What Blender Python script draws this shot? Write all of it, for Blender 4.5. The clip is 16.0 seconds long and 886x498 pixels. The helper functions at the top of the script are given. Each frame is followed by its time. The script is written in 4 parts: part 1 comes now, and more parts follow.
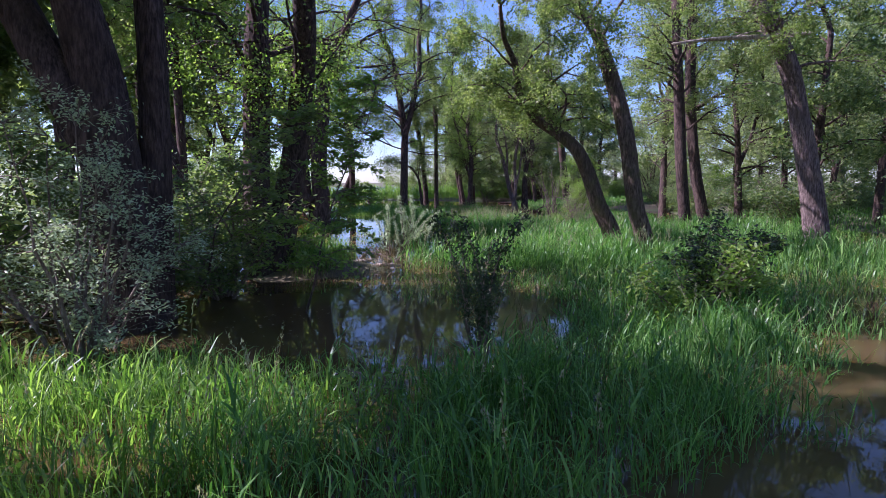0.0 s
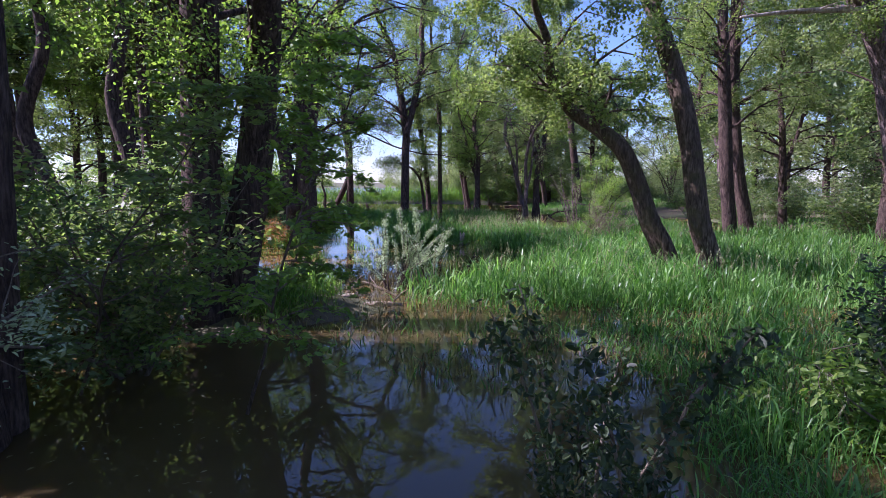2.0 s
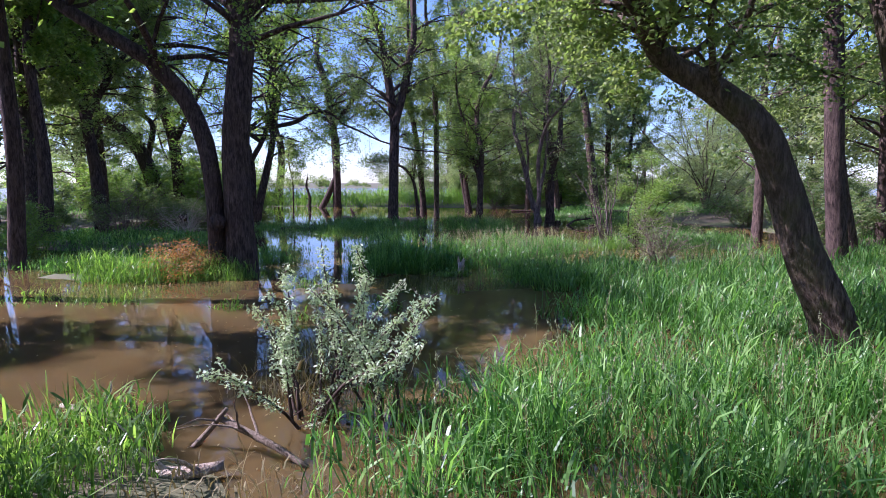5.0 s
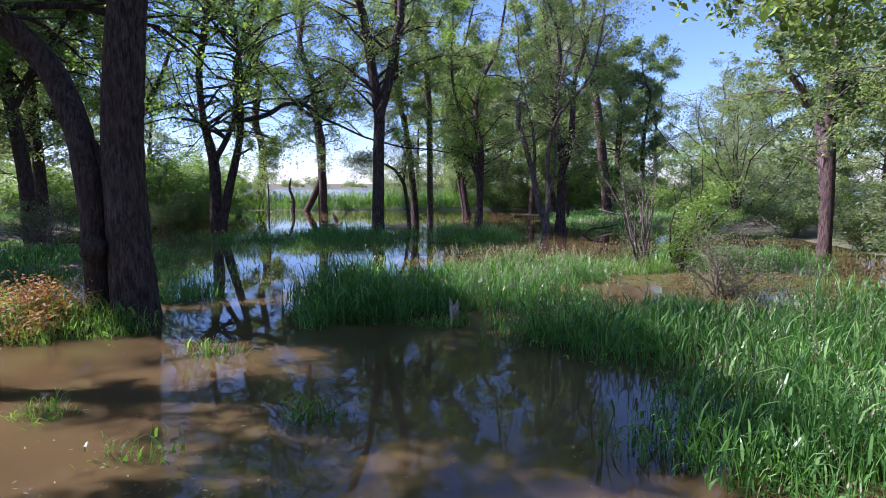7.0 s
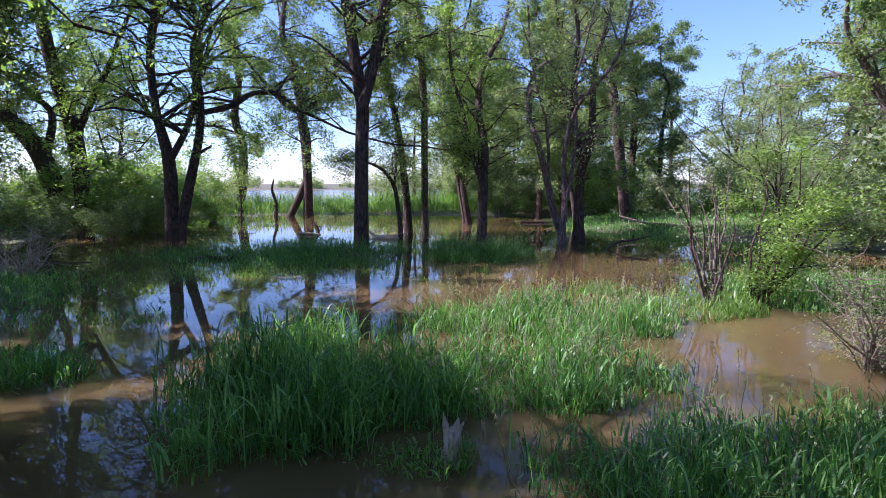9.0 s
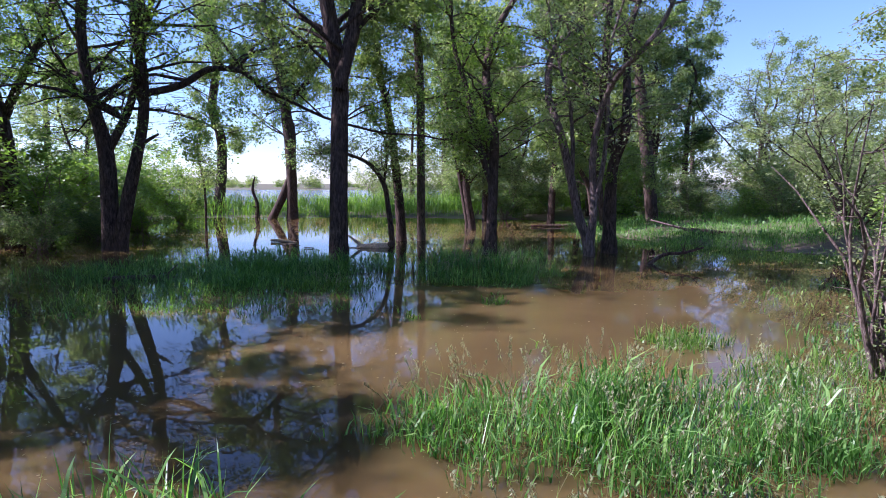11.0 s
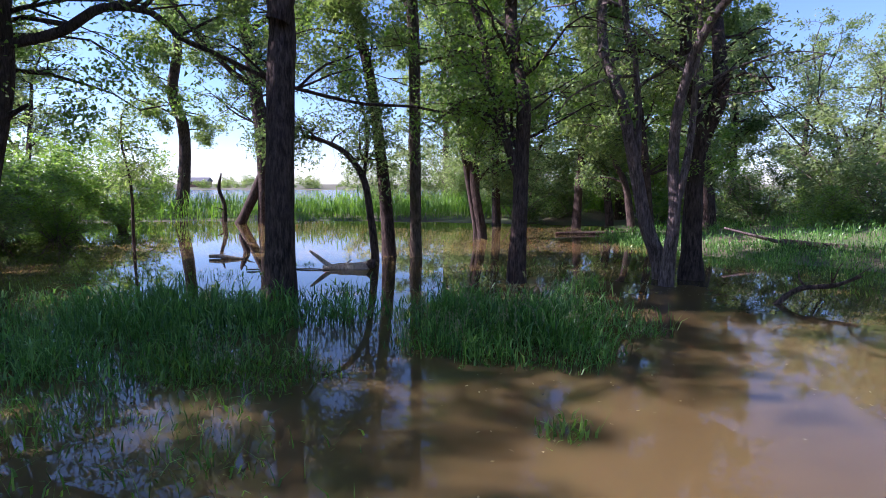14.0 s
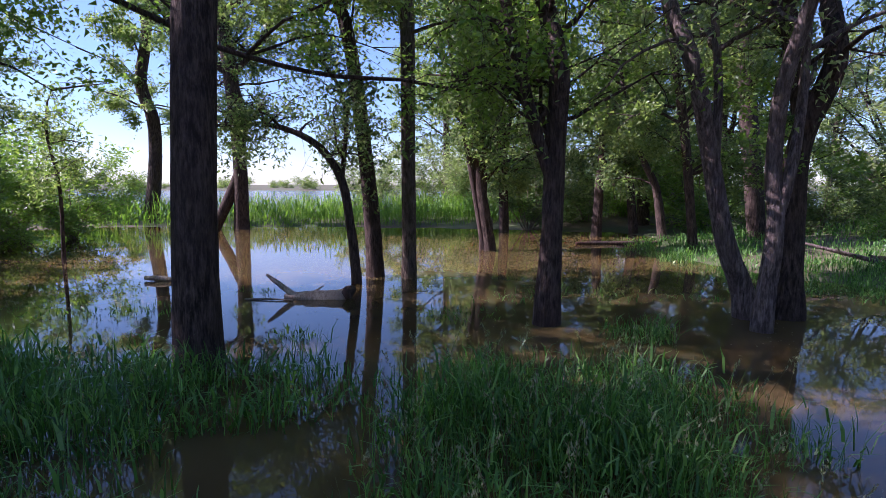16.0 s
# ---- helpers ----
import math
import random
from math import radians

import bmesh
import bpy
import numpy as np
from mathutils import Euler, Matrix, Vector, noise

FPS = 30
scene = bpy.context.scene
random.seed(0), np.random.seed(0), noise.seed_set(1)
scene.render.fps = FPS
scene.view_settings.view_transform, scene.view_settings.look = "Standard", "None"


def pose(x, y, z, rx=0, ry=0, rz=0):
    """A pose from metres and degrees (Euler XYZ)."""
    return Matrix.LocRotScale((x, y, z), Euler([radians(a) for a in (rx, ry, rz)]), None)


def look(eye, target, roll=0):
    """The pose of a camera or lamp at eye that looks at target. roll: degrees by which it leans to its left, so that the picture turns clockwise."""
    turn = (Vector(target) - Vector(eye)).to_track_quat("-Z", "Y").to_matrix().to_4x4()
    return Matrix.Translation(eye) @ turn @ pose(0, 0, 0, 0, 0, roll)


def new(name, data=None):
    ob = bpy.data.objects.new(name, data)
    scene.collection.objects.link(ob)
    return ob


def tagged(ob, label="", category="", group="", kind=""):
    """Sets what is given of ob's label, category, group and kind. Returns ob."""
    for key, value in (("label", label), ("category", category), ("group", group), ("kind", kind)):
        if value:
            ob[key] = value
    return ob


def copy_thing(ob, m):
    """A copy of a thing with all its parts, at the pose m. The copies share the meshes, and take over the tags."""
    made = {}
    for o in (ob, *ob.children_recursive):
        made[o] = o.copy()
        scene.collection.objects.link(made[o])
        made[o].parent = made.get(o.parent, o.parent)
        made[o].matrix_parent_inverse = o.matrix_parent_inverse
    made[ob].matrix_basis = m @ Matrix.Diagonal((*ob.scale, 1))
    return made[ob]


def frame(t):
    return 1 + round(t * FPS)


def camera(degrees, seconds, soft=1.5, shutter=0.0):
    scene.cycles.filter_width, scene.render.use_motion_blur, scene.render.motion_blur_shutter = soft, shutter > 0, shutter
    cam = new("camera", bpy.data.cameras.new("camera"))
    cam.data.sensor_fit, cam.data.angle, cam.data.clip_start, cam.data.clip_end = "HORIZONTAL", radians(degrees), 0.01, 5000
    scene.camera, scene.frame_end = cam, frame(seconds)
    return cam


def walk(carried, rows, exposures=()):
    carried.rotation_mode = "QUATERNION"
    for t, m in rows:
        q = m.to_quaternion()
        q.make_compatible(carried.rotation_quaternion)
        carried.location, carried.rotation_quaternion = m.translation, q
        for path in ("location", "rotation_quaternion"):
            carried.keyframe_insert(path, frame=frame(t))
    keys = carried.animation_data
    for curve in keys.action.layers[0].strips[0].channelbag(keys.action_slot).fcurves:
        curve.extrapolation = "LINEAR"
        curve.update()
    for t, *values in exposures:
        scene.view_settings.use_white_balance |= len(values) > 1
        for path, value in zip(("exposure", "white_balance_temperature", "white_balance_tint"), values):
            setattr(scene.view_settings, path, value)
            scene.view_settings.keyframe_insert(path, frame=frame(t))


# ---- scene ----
cam = camera(75.0, 16.0, soft=0.6)
PATH = [
    (0.0, 0.003, 0.061, 1.736, -0.001, -6.565, -0.000),
    (0.5, -0.048, 0.796, 1.773, 0.007, -6.559, -0.019),
    (1.0, -0.106, 1.558, 1.812, 0.019, -6.553, -0.039),
    (1.5, -0.170, 2.322, 1.852, 0.036, -6.549, -0.059),
    (2.0, -0.223, 3.092, 1.888, 0.063, -6.548, -0.081),
    (2.5, -0.247, 3.865, 1.913, 0.100, -6.550, -0.103),
    (3.0, -0.237, 4.700, 1.930, 0.141, -6.552, -0.121),
    (3.5, -0.198, 5.618, 1.943, 0.177, -6.552, -0.129),
    (4.0, -0.142, 6.630, 1.956, 0.209, -6.550, -0.130),
    (6.5, 0.163, 11.695, 1.988, 0.029, -6.480, 0.070),
    (7.0, 0.188, 12.679, 2.047, -0.001, -6.472, 0.047),
    (7.5, 0.213, 13.644, 2.102, -0.031, -6.465, 0.048),
    (8.0, 0.235, 14.644, 2.143, -0.058, -6.462, 0.065),
    (8.5, 0.255, 15.666, 2.162, -0.080, -6.463, 0.078),
    (9.0, 0.273, 16.630, 2.167, -0.100, -6.466, 0.080),
    (11.5, 0.316, 21.678, 2.058, -0.029, -6.453, -0.030),
    (12.0, 0.310, 22.640, 2.034, -0.003, -6.445, -0.012),
    (12.5, 0.303, 23.604, 2.011, 0.023, -6.437, 0.001),
    (13.0, 0.296, 24.532, 1.988, 0.043, -6.430, 0.006),
    (13.5, 0.289, 25.438, 1.964, 0.056, -6.424, 0.000),
    (14.0, 0.281, 26.333, 1.944, 0.063, -6.418, -0.018),
    (14.5, 0.275, 27.206, 1.933, 0.065, -6.408, -0.034),
    (15.0, 0.269, 28.040, 1.937, 0.062, -6.392, -0.040),
    (15.5, 0.263, 28.863, 1.950, 0.056, -6.372, -0.045),
    (16.0, 0.258, 29.650, 1.967, 0.048, -6.351, -0.060),
]
walk(cam, [(t, pose(x, y, z, 90 + pitch, roll, yaw)) for t, x, y, z, yaw, pitch, roll in PATH],
     [(0.0, 1.1, 5450.0, 41.0), (2.0, 1.16, 5450.0, 41.0), (4.0, 1.28, 5400.0, 40.0), (7.0, 1.25, 5400.0, 37.0), (9.0, 1.36, 5450.0, 36.0), (11.5, 1.28, 5450.0, 35.0), (13.5, 1.33, 5500.0, 34.0), (16.0, 1.14, 5600.0, 38.0)])
# ---- end path

# ---------------------------------------------------------------- world, sun
SUN_TO = Vector((-0.73, 0.05, 0.67)).normalized()
world = bpy.data.worlds.new("world")
scene.world = world
world.use_nodes = True
wn = world.node_tree.nodes
sky = wn.new("ShaderNodeTexSky")
sky.sky_type = "NISHITA"
sky.sun_disc = False
sky.sun_elevation = math.asin(SUN_TO.z)
sky.sun_rotation = math.atan2(SUN_TO.x, SUN_TO.y)
sky.air_density, sky.dust_density, sky.ozone_density = 1.0, 0.25, 5.0
wn["Background"].inputs["Strength"].default_value = 0.09
world.node_tree.links.new(sky.outputs[0], wn["Background"].inputs["Color"])

sun_data = bpy.data.lights.new("sun", "SUN")
sun_data.energy, sun_data.angle, sun_data.color = 5.0, radians(0.53), (1.0, 0.94, 0.84)
sun = new("sun", sun_data)
sun.matrix_world = look(SUN_TO * 60, (0, 0, 0))


# ---------------------------------------------------------------- materials
def material(name):
    m = bpy.data.materials.new(name)
    m.use_nodes = True
    nt = m.node_tree
    return m, nt, nt.nodes["Principled BSDF"], nt.nodes["Material Output"]


def link(nt, a, b):
    nt.links.new(a, b)


def noise_node(nt, scale, detail=3.0, stretch=None, rough=0.55):
    tc = nt.nodes.new("ShaderNodeTexCoord")
    mp = nt.nodes.new("ShaderNodeMapping")
    if stretch:
        mp.inputs["Scale"].default_value = stretch
    n = nt.nodes.new("ShaderNodeTexNoise")
    n.inputs["Scale"].default_value, n.inputs["Detail"].default_value, n.inputs["Roughness"].default_value = scale, detail, rough
    link(nt, tc.outputs["Object"], mp.inputs["Vector"])
    link(nt, mp.outputs["Vector"], n.inputs["Vector"])
    return n.outputs["Fac"]


def ramp(nt, fac, stops):
    r = nt.nodes.new("ShaderNodeValToRGB")
    el = r.color_ramp.elements
    while len(el) < len(stops):
        el.new(0.5)
    for e, (p, c) in zip(el, stops):
        e.position, e.color = p, (*c, 1)
    link(nt, fac, r.inputs["Fac"])
    return r.outputs["Color"]


def mix_color(nt, fac, a, b, kind="MIX"):
    n = nt.nodes.new("ShaderNodeMix")
    n.data_type, n.blend_type = "RGBA", kind
    for k, v in (("Factor", fac), ("A", a), ("B", b)):
        sock = [s for s in n.inputs if s.name == k and (s.type == "RGBA" or (k == "Factor" and s.type == "VALUE"))][0]
        if hasattr(v, "node"):
            link(nt, v, sock)
        else:
            sock.default_value = v if k == "Factor" else (*v, 1)
    return [s for s in n.outputs if s.type == "RGBA"][0]


def bump(nt, height, bsdf, strength, distance):
    b = nt.nodes.new("ShaderNodeBump")
    b.inputs["Strength"].default_value, b.inputs["Distance"].default_value = strength, distance
    link(nt, height, b.inputs["Height"])
    link(nt, b.outputs["Normal"], bsdf.inputs["Normal"])


def bark_material(name, dark, mid, light, moss=0.0):
    m, nt, p, out = material(name)
    coarse = noise_node(nt, 15.0, 5.0, (1.0, 1.0, 0.26), 0.7)
    fine = noise_node(nt, 42.0, 4.0, (1.0, 1.0, 0.14), 0.7)
    both = nt.nodes.new("ShaderNodeMath")
    both.operation = "MULTIPLY_ADD"
    link(nt, fine, both.inputs[0])
    both.inputs[1].default_value = 0.45
    half = nt.nodes.new("ShaderNodeMath")
    half.operation = "MULTIPLY"
    link(nt, coarse, half.inputs[0])
    half.inputs[1].default_value = 0.55
    link(nt, half.outputs[0], both.inputs[2])
    furrow = both.outputs[0]
    patch = noise_node(nt, 1.7, 4.0)
    col = ramp(nt, furrow, [(0.42, dark), (0.49, mid), (0.60, light)])
    col = mix_color(nt, ramp(nt, patch, [(0.35, (0, 0, 0)), (0.7, (0.7, 0.7, 0.7))]), col, mid)
    if moss:
        green = noise_node(nt, 3.1, 4.0)
        col = mix_color(nt, ramp(nt, green, [(0.52, (0, 0, 0)), (0.66, (moss, moss, moss))]), col, (0.10, 0.11, 0.03))
    link(nt, col, p.inputs["Base Color"])
    p.inputs["Roughness"].default_value = 0.92
    p.inputs["Specular IOR Level"].default_value = 0.2
    bump(nt, furrow, p, 1.0, 0.08)
    return m


BARK = bark_material("bark_brown", (0.026, 0.017, 0.015), (0.076, 0.051, 0.043), (0.18, 0.123, 0.102))
BARK_MOSSY = bark_material("bark_mossy", (0.036, 0.026, 0.02), (0.11, 0.078, 0.06), (0.24, 0.175, 0.135), 0.3)
BARK_GREY = bark_material("bark_grey", (0.045, 0.033, 0.03), (0.15, 0.108, 0.098), (0.36, 0.27, 0.245))
DEADWOOD = bark_material("dead_wood", (0.17, 0.12, 0.09), (0.46, 0.36, 0.28), (0.70, 0.60, 0.50))
TWIG = bark_material("twig", (0.10, 0.075, 0.055), (0.22, 0.17, 0.13), (0.34, 0.27, 0.22))


def leaf_material(name, a, b, c, gloss=0.45, through_share=0.5, tint=(1.65, 1.9, 0.95)):
    m, nt, p, out = material(name)
    geo = nt.nodes.new("ShaderNodeNewGeometry")
    col = ramp(nt, geo.outputs["Random Per Island"], [(0.0, a), (0.55, b), (1.0, c)])
    big = noise_node(nt, 0.35, 2.0)
    col = mix_color(nt, ramp(nt, big, [(0.35, (0, 0, 0)), (0.7, (0.6, 0.6, 0.6))]), col, b)
    link(nt, col, p.inputs["Base Color"])
    p.inputs["Roughness"].default_value = gloss
    p.inputs["Specular IOR Level"].default_value = 0.35
    tr = nt.nodes.new("ShaderNodeBsdfTranslucent")
    tcol = mix_color(nt, 1.0, col, tint, "MULTIPLY")
    link(nt, tcol, tr.inputs["Color"])
    mx = nt.nodes.new("ShaderNodeMixShader")
    mx.inputs[0].default_value = through_share
    link(nt, p.outputs[0], mx.inputs[1])
    link(nt, tr.outputs[0], mx.inputs[2])
    link(nt, mx.outputs[0], out.inputs["Surface"])
    return m


LEAF = leaf_material("cottonwood_leaf", (0.070, 0.112, 0.040), (0.160, 0.210, 0.080), (0.31, 0.34, 0.155), 0.42, 0.47, (1.9, 2.1, 0.9))
LEAF_BLUE = leaf_material("shade_leaf", (0.054, 0.096, 0.042), (0.125, 0.174, 0.080), (0.25, 0.285, 0.14), 0.45, 0.48, (1.9, 2.1, 0.95))
LEAF_PALE = leaf_material("willow_leaf", (0.13, 0.165, 0.08), (0.21, 0.25, 0.125), (0.31, 0.34, 0.19), 0.5, 0.52, (1.75, 1.95, 1.0))
LEAF_SILVER = leaf_material("silver_leaf", (0.26, 0.33, 0.20), (0.43, 0.50, 0.32), (0.64, 0.70, 0.50), 0.4, 0.35, (1.1, 1.25, 0.75))
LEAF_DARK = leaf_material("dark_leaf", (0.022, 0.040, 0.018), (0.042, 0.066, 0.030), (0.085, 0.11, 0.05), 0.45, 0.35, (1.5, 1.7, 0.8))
LEAF_WILLOW = leaf_material("sapling_leaf", (0.20, 0.25, 0.15), (0.32, 0.37, 0.24), (0.48, 0.52, 0.38), 0.45, 0.35, (1.1, 1.2, 0.7))
LEAF_LIME = leaf_material("young_leaf", (0.093, 0.158, 0.036), (0.165, 0.25, 0.06), (0.27, 0.335, 0.10), 0.42, 0.45, (1.8, 2.05, 0.8))
LEAF_RUST = leaf_material("rust_leaf", (0.20, 0.10, 0.04), (0.36, 0.19, 0.06), (0.44, 0.30, 0.11), 0.6, 0.4, (1.3, 1.1, 0.6))
GRASS = leaf_material("reed_grass", (0.020, 0.068, 0.017), (0.095, 0.215, 0.048), (0.30, 0.45, 0.15), 0.36, 0.4, (1.5, 1.9, 0.7))
# yellower copy of reed_grass with the look of sunlit blades in its colour
GRASS_LIME = leaf_material("sunny_grass", (0.036, 0.090, 0.020), (0.115, 0.21, 0.042), (0.28, 0.38, 0.12), 0.36, 0.45, (1.7, 2.0, 0.7))
GRASS_DRY = leaf_material("dry_sedge", (0.12, 0.10, 0.05), (0.20, 0.17, 0.08), (0.34, 0.29, 0.16), 0.6, 0.3, (1.1, 1.0, 0.6))
SEED = leaf_material("seed_head", (0.22, 0.25, 0.13), (0.32, 0.34, 0.19), (0.44, 0.44, 0.28), 0.6, 0.4, (1.1, 1.1, 0.7))
REED = leaf_material("reed_bed", (0.093, 0.186, 0.036), (0.144, 0.251, 0.052), (0.206, 0.307, 0.072), 0.5, 0.45, (1.7, 1.9, 0.6))


def water_material(name, ruffle=0.06, reach=0.012, scale=6.0, rough=0.012):
    m, nt, p, out = material(name)
    silt = noise_node(nt, 0.22, 4.0)
    fine = noise_node(nt, 2.2, 3.0)
    col = ramp(nt, silt, [(0.3, (0.060, 0.040, 0.016)), (0.7, (0.130, 0.087, 0.035))])
    col = mix_color(nt, ramp(nt, fine, [(0.45, (0, 0, 0)), (0.75, (0.35, 0.35, 0.35))]), col, (0.096, 0.066, 0.028))
    link(nt, col, p.inputs["Base Color"])
    p.inputs["Roughness"].default_value = rough
    p.inputs["IOR"].default_value = 1.333
    p.subsurface_method = "BURLEY"
    p.inputs["Subsurface Weight"].default_value = 1.0
    p.inputs["Subsurface Radius"].default_value = (1.0, 0.8, 0.5)
    p.inputs["Subsurface Scale"].default_value = 0.22
    ripple = noise_node(nt, scale, 2.0, (1.0, 0.45, 1.0))
    bump(nt, ripple, p, ruffle, reach)
    return m


def ground_material():
    m, nt, p, out = material("wet_mud")
    big = noise_node(nt, 0.3, 4.0)
    fine = noise_node(nt, 7.0, 5.0)
    col = ramp(nt, fine, [(0.3, (0.07, 0.05, 0.03)), (0.7, (0.17, 0.125, 0.075))])
    col = mix_color(nt, ramp(nt, big, [(0.4, (0, 0, 0)), (0.62, (0.7, 0.7, 0.7))]), col, (0.075, 0.12, 0.035))
    link(nt, col, p.inputs["Base Color"])
    p.inputs["Roughness"].default_value = 0.85
    bump(nt, fine, p, 0.6, 0.04)
    return m


def plain(name, color, rough=0.8, scale=4.0):
    m, nt, p, out = material(name)
    n = noise_node(nt, scale, 4.0)
    col = ramp(nt, n, [(0.3, [c * 0.8 for c in color]), (0.7, [c * 1.15 for c in color])])
    link(nt, col, p.inputs["Base Color"])
    p.inputs["Roughness"].default_value = rough
    return m


WATER, MUD = water_material("muddy_water"), ground_material()
LAKE = water_material("ruffled_lake", 1.0, 0.5, 1.3, 0.12)
WALL_GREY = plain("brown_siding", (0.26, 0.13, 0.09))
ROOF_GREY = plain("grey_roof", (0.10, 0.10, 0.11))
GLASS_DARK = plain("dark_pane", (0.03, 0.035, 0.045), 0.1)


# ---------------------------------------------------------------- mesh helpers
def mesh_object(name, verts, faces, mat, parent=None, smooth=True, label=""):
    """One mesh object from arrays of corners and faces of equal size (or lists of such arrays)."""
    if not isinstance(faces, list):
        faces = [faces]
    faces = [np.asarray(f, dtype=np.int32) for f in faces if len(f)]
    me = bpy.data.meshes.new(name)
    verts = np.asarray(verts, dtype=np.float32)
    me.vertices.add(len(verts))
    me.vertices.foreach_set("co", verts.ravel())
    sizes = np.concatenate([np.full(len(f), f.shape[1], dtype=np.int32) for f in faces])
    me.loops.add(int(sizes.sum()))
    me.loops.foreach_set("vertex_index", np.concatenate([f.ravel() for f in faces]))
    me.polygons.add(len(sizes))
    starts = np.concatenate([[0], np.cumsum(sizes)[:-1]]).astype(np.int32)
    me.polygons.foreach_set("loop_start", starts)
    me.polygons.foreach_set("loop_total", sizes)
    me.polygons.foreach_set("use_smooth", np.full(len(sizes), smooth))
    me.update(calc_edges=True)
    me.validate()
    me.materials.append(mat)
    ob = new(name, me)
    if parent:
        ob.parent = parent
    if label:
        tagged(ob, label)
    return ob


def empty(name, x, y, z=0.0):
    ob = new(name)
    ob.location = (x, y, z)
    ob.empty_display_size = 0.3
    return ob


def tube(pts, radii, sides=8, gnarl=0.0, rng=None, cap=True):
    """A bent tapering tube through pts; returns corners, quads."""
    pts, radii = np.asarray(pts, float), np.asarray(radii, float)
    tang = np.gradient(pts, axis=0)
    tang /= np.linalg.norm(tang, axis=1, keepdims=True) + 1e-9
    if abs(tang[0, 2]) > 0.6:
        ref = np.tile([[1.0, 0, 0]], (len(pts), 1))
    else:
        ref = np.tile([[0, 0, 1.0]], (len(pts), 1))
    u = np.cross(tang, ref)
    u /= np.linalg.norm(u, axis=1, keepdims=True) + 1e-9
    v = np.cross(tang, u)
    a = np.linspace(0, 2 * np.pi, sides, endpoint=False)
    rr = radii[:, None] * np.ones(sides)
    if gnarl and rng is not None:
        run = np.arange(len(pts))[:, None]
        wave = 1 + gnarl * np.sin(a * 2 + 0.11 * run + rng.uniform(0, 6)) + gnarl * 0.8 * np.sin(a * 3 - 0.17 * run + rng.uniform(0, 6))
        ridges = max(5, sides // 3)
        wander = np.cumsum(rng.normal(0, 0.16, len(pts)))[:, None]
        wave = wave + gnarl * 0.2 * np.abs(np.sin(a * ridges * 0.5 + 2.5 * wander)) + 0.18 * gnarl * np.sin(a * (ridges - 2) - 2.0 * wander + 0.7 * run)
        rr = rr * wave * (1 + gnarl * rng.normal(0, 0.35, rr.shape))
    ring = pts[:, None, :] + rr[..., None] * (np.cos(a)[None, :, None] * u[:, None, :] + np.sin(a)[None, :, None] * v[:, None, :])
    n = len(pts)
    i, j = np.meshgrid(np.arange(n - 1), np.arange(sides), indexing="ij")
    k = (j + 1) % sides
    quads = np.stack([i * sides + j, i * sides + k, (i + 1) * sides + k, (i + 1) * sides + j], -1).reshape(-1, 4)
    return ring.reshape(-1, 3), quads


class Gather:
    """Collects corners and faces of many small pieces for one mesh."""

    def __init__(self):
        self.v, self.f, self.n = [], [], 0

    def add(self, v, f):
        self.v.append(v)
        self.f.append(np.asarray(f) + self.n)
        self.n += len(v)

    def done(self):
        return np.concatenate(self.v), np.concatenate(self.f)


def smooth_line(pts, step):
    """A Catmull-Rom line through rows of numbers, about step apart."""
    p = np.asarray(pts, float)
    q = np.vstack([2 * p[0] - p[1], p, 2 * p[-1] - p[-2]])
    rows = []
    for i in range(1, len(q) - 2):
        n = max(2, int(np.linalg.norm(q[i + 1, :3] - q[i, :3]) / step))
        t = np.linspace(0, 1, n, endpoint=False)[:, None]
        a, b, c, d = q[i - 1], q[i], q[i + 1], q[i + 2]
        rows.append(0.5 * (2 * b + (c - a) * t + (2 * a - 5 * b + 4 * c - d) * t**2 + (3 * b - a - 3 * c + d) * t**3))
    rows.append(p[-1:])
    return np.vstack(rows)


def leaves(centres, size, rng, droop=0.5, slim=0.55, spread=0.35, single=False, oval=False):
    """Diamond leaves, plain three-cornered ones or folded ovals, round centres: corners and faces."""
    n = len(centres)
    yaw = rng.uniform(0, 2 * np.pi, n)
    pitch = rng.normal(-droop, spread, n)
    roll = rng.uniform(-1.1, 1.1, n)
    ax = np.stack([np.cos(yaw) * np.cos(pitch), np.sin(yaw) * np.cos(pitch), np.sin(pitch)], 1)
    side = np.stack([-np.sin(yaw), np.cos(yaw), np.zeros(n)], 1)
    up = np.cross(ax, side)
    side = side * np.cos(roll)[:, None] + up * np.sin(roll)[:, None]
    s = (size * rng.uniform(0.65, 1.3, n))[:, None]
    c = np.asarray(centres)
    if single:
        v = np.stack([c - ax * s * 0.5 + side * s * slim * 0.35, c - ax * s * 0.3 - side * s * slim * 0.6, c + ax * s * 0.6], 1)
        return v.reshape(-1, 3), np.arange(3 * n).reshape(-1, 3)
    if oval:
        lift = np.cross(ax, side) * s * slim * rng.uniform(-0.05, 0.28, n)[:, None]
        w, tip = side * s * slim * 0.5, c + ax * s * 0.55 - lift * 0.6
        b, near, wide = c - ax * s * 0.5, c - ax * s * 0.22 + lift, c + ax * s * 0.16 + lift
        v = np.stack([b, near + w * 0.9, wide + w * 0.85, tip, wide - w * 0.85, near - w * 0.9], 1)
        k = (np.arange(n) * 6)[:, None]
        return v.reshape(-1, 3), np.concatenate([k + np.array([[0, 1, 2, 3]]), k + np.array([[0, 3, 4, 5]])])
    v = np.stack([c - ax * s * 0.5, c + side * s * slim * 0.5 - ax * s * 0.08, c + ax * s * 0.55, c - side * s * slim * 0.5 - ax * s * 0.08], 1)
    return v.reshape(-1, 3), np.arange(4 * n).reshape(-1, 4)


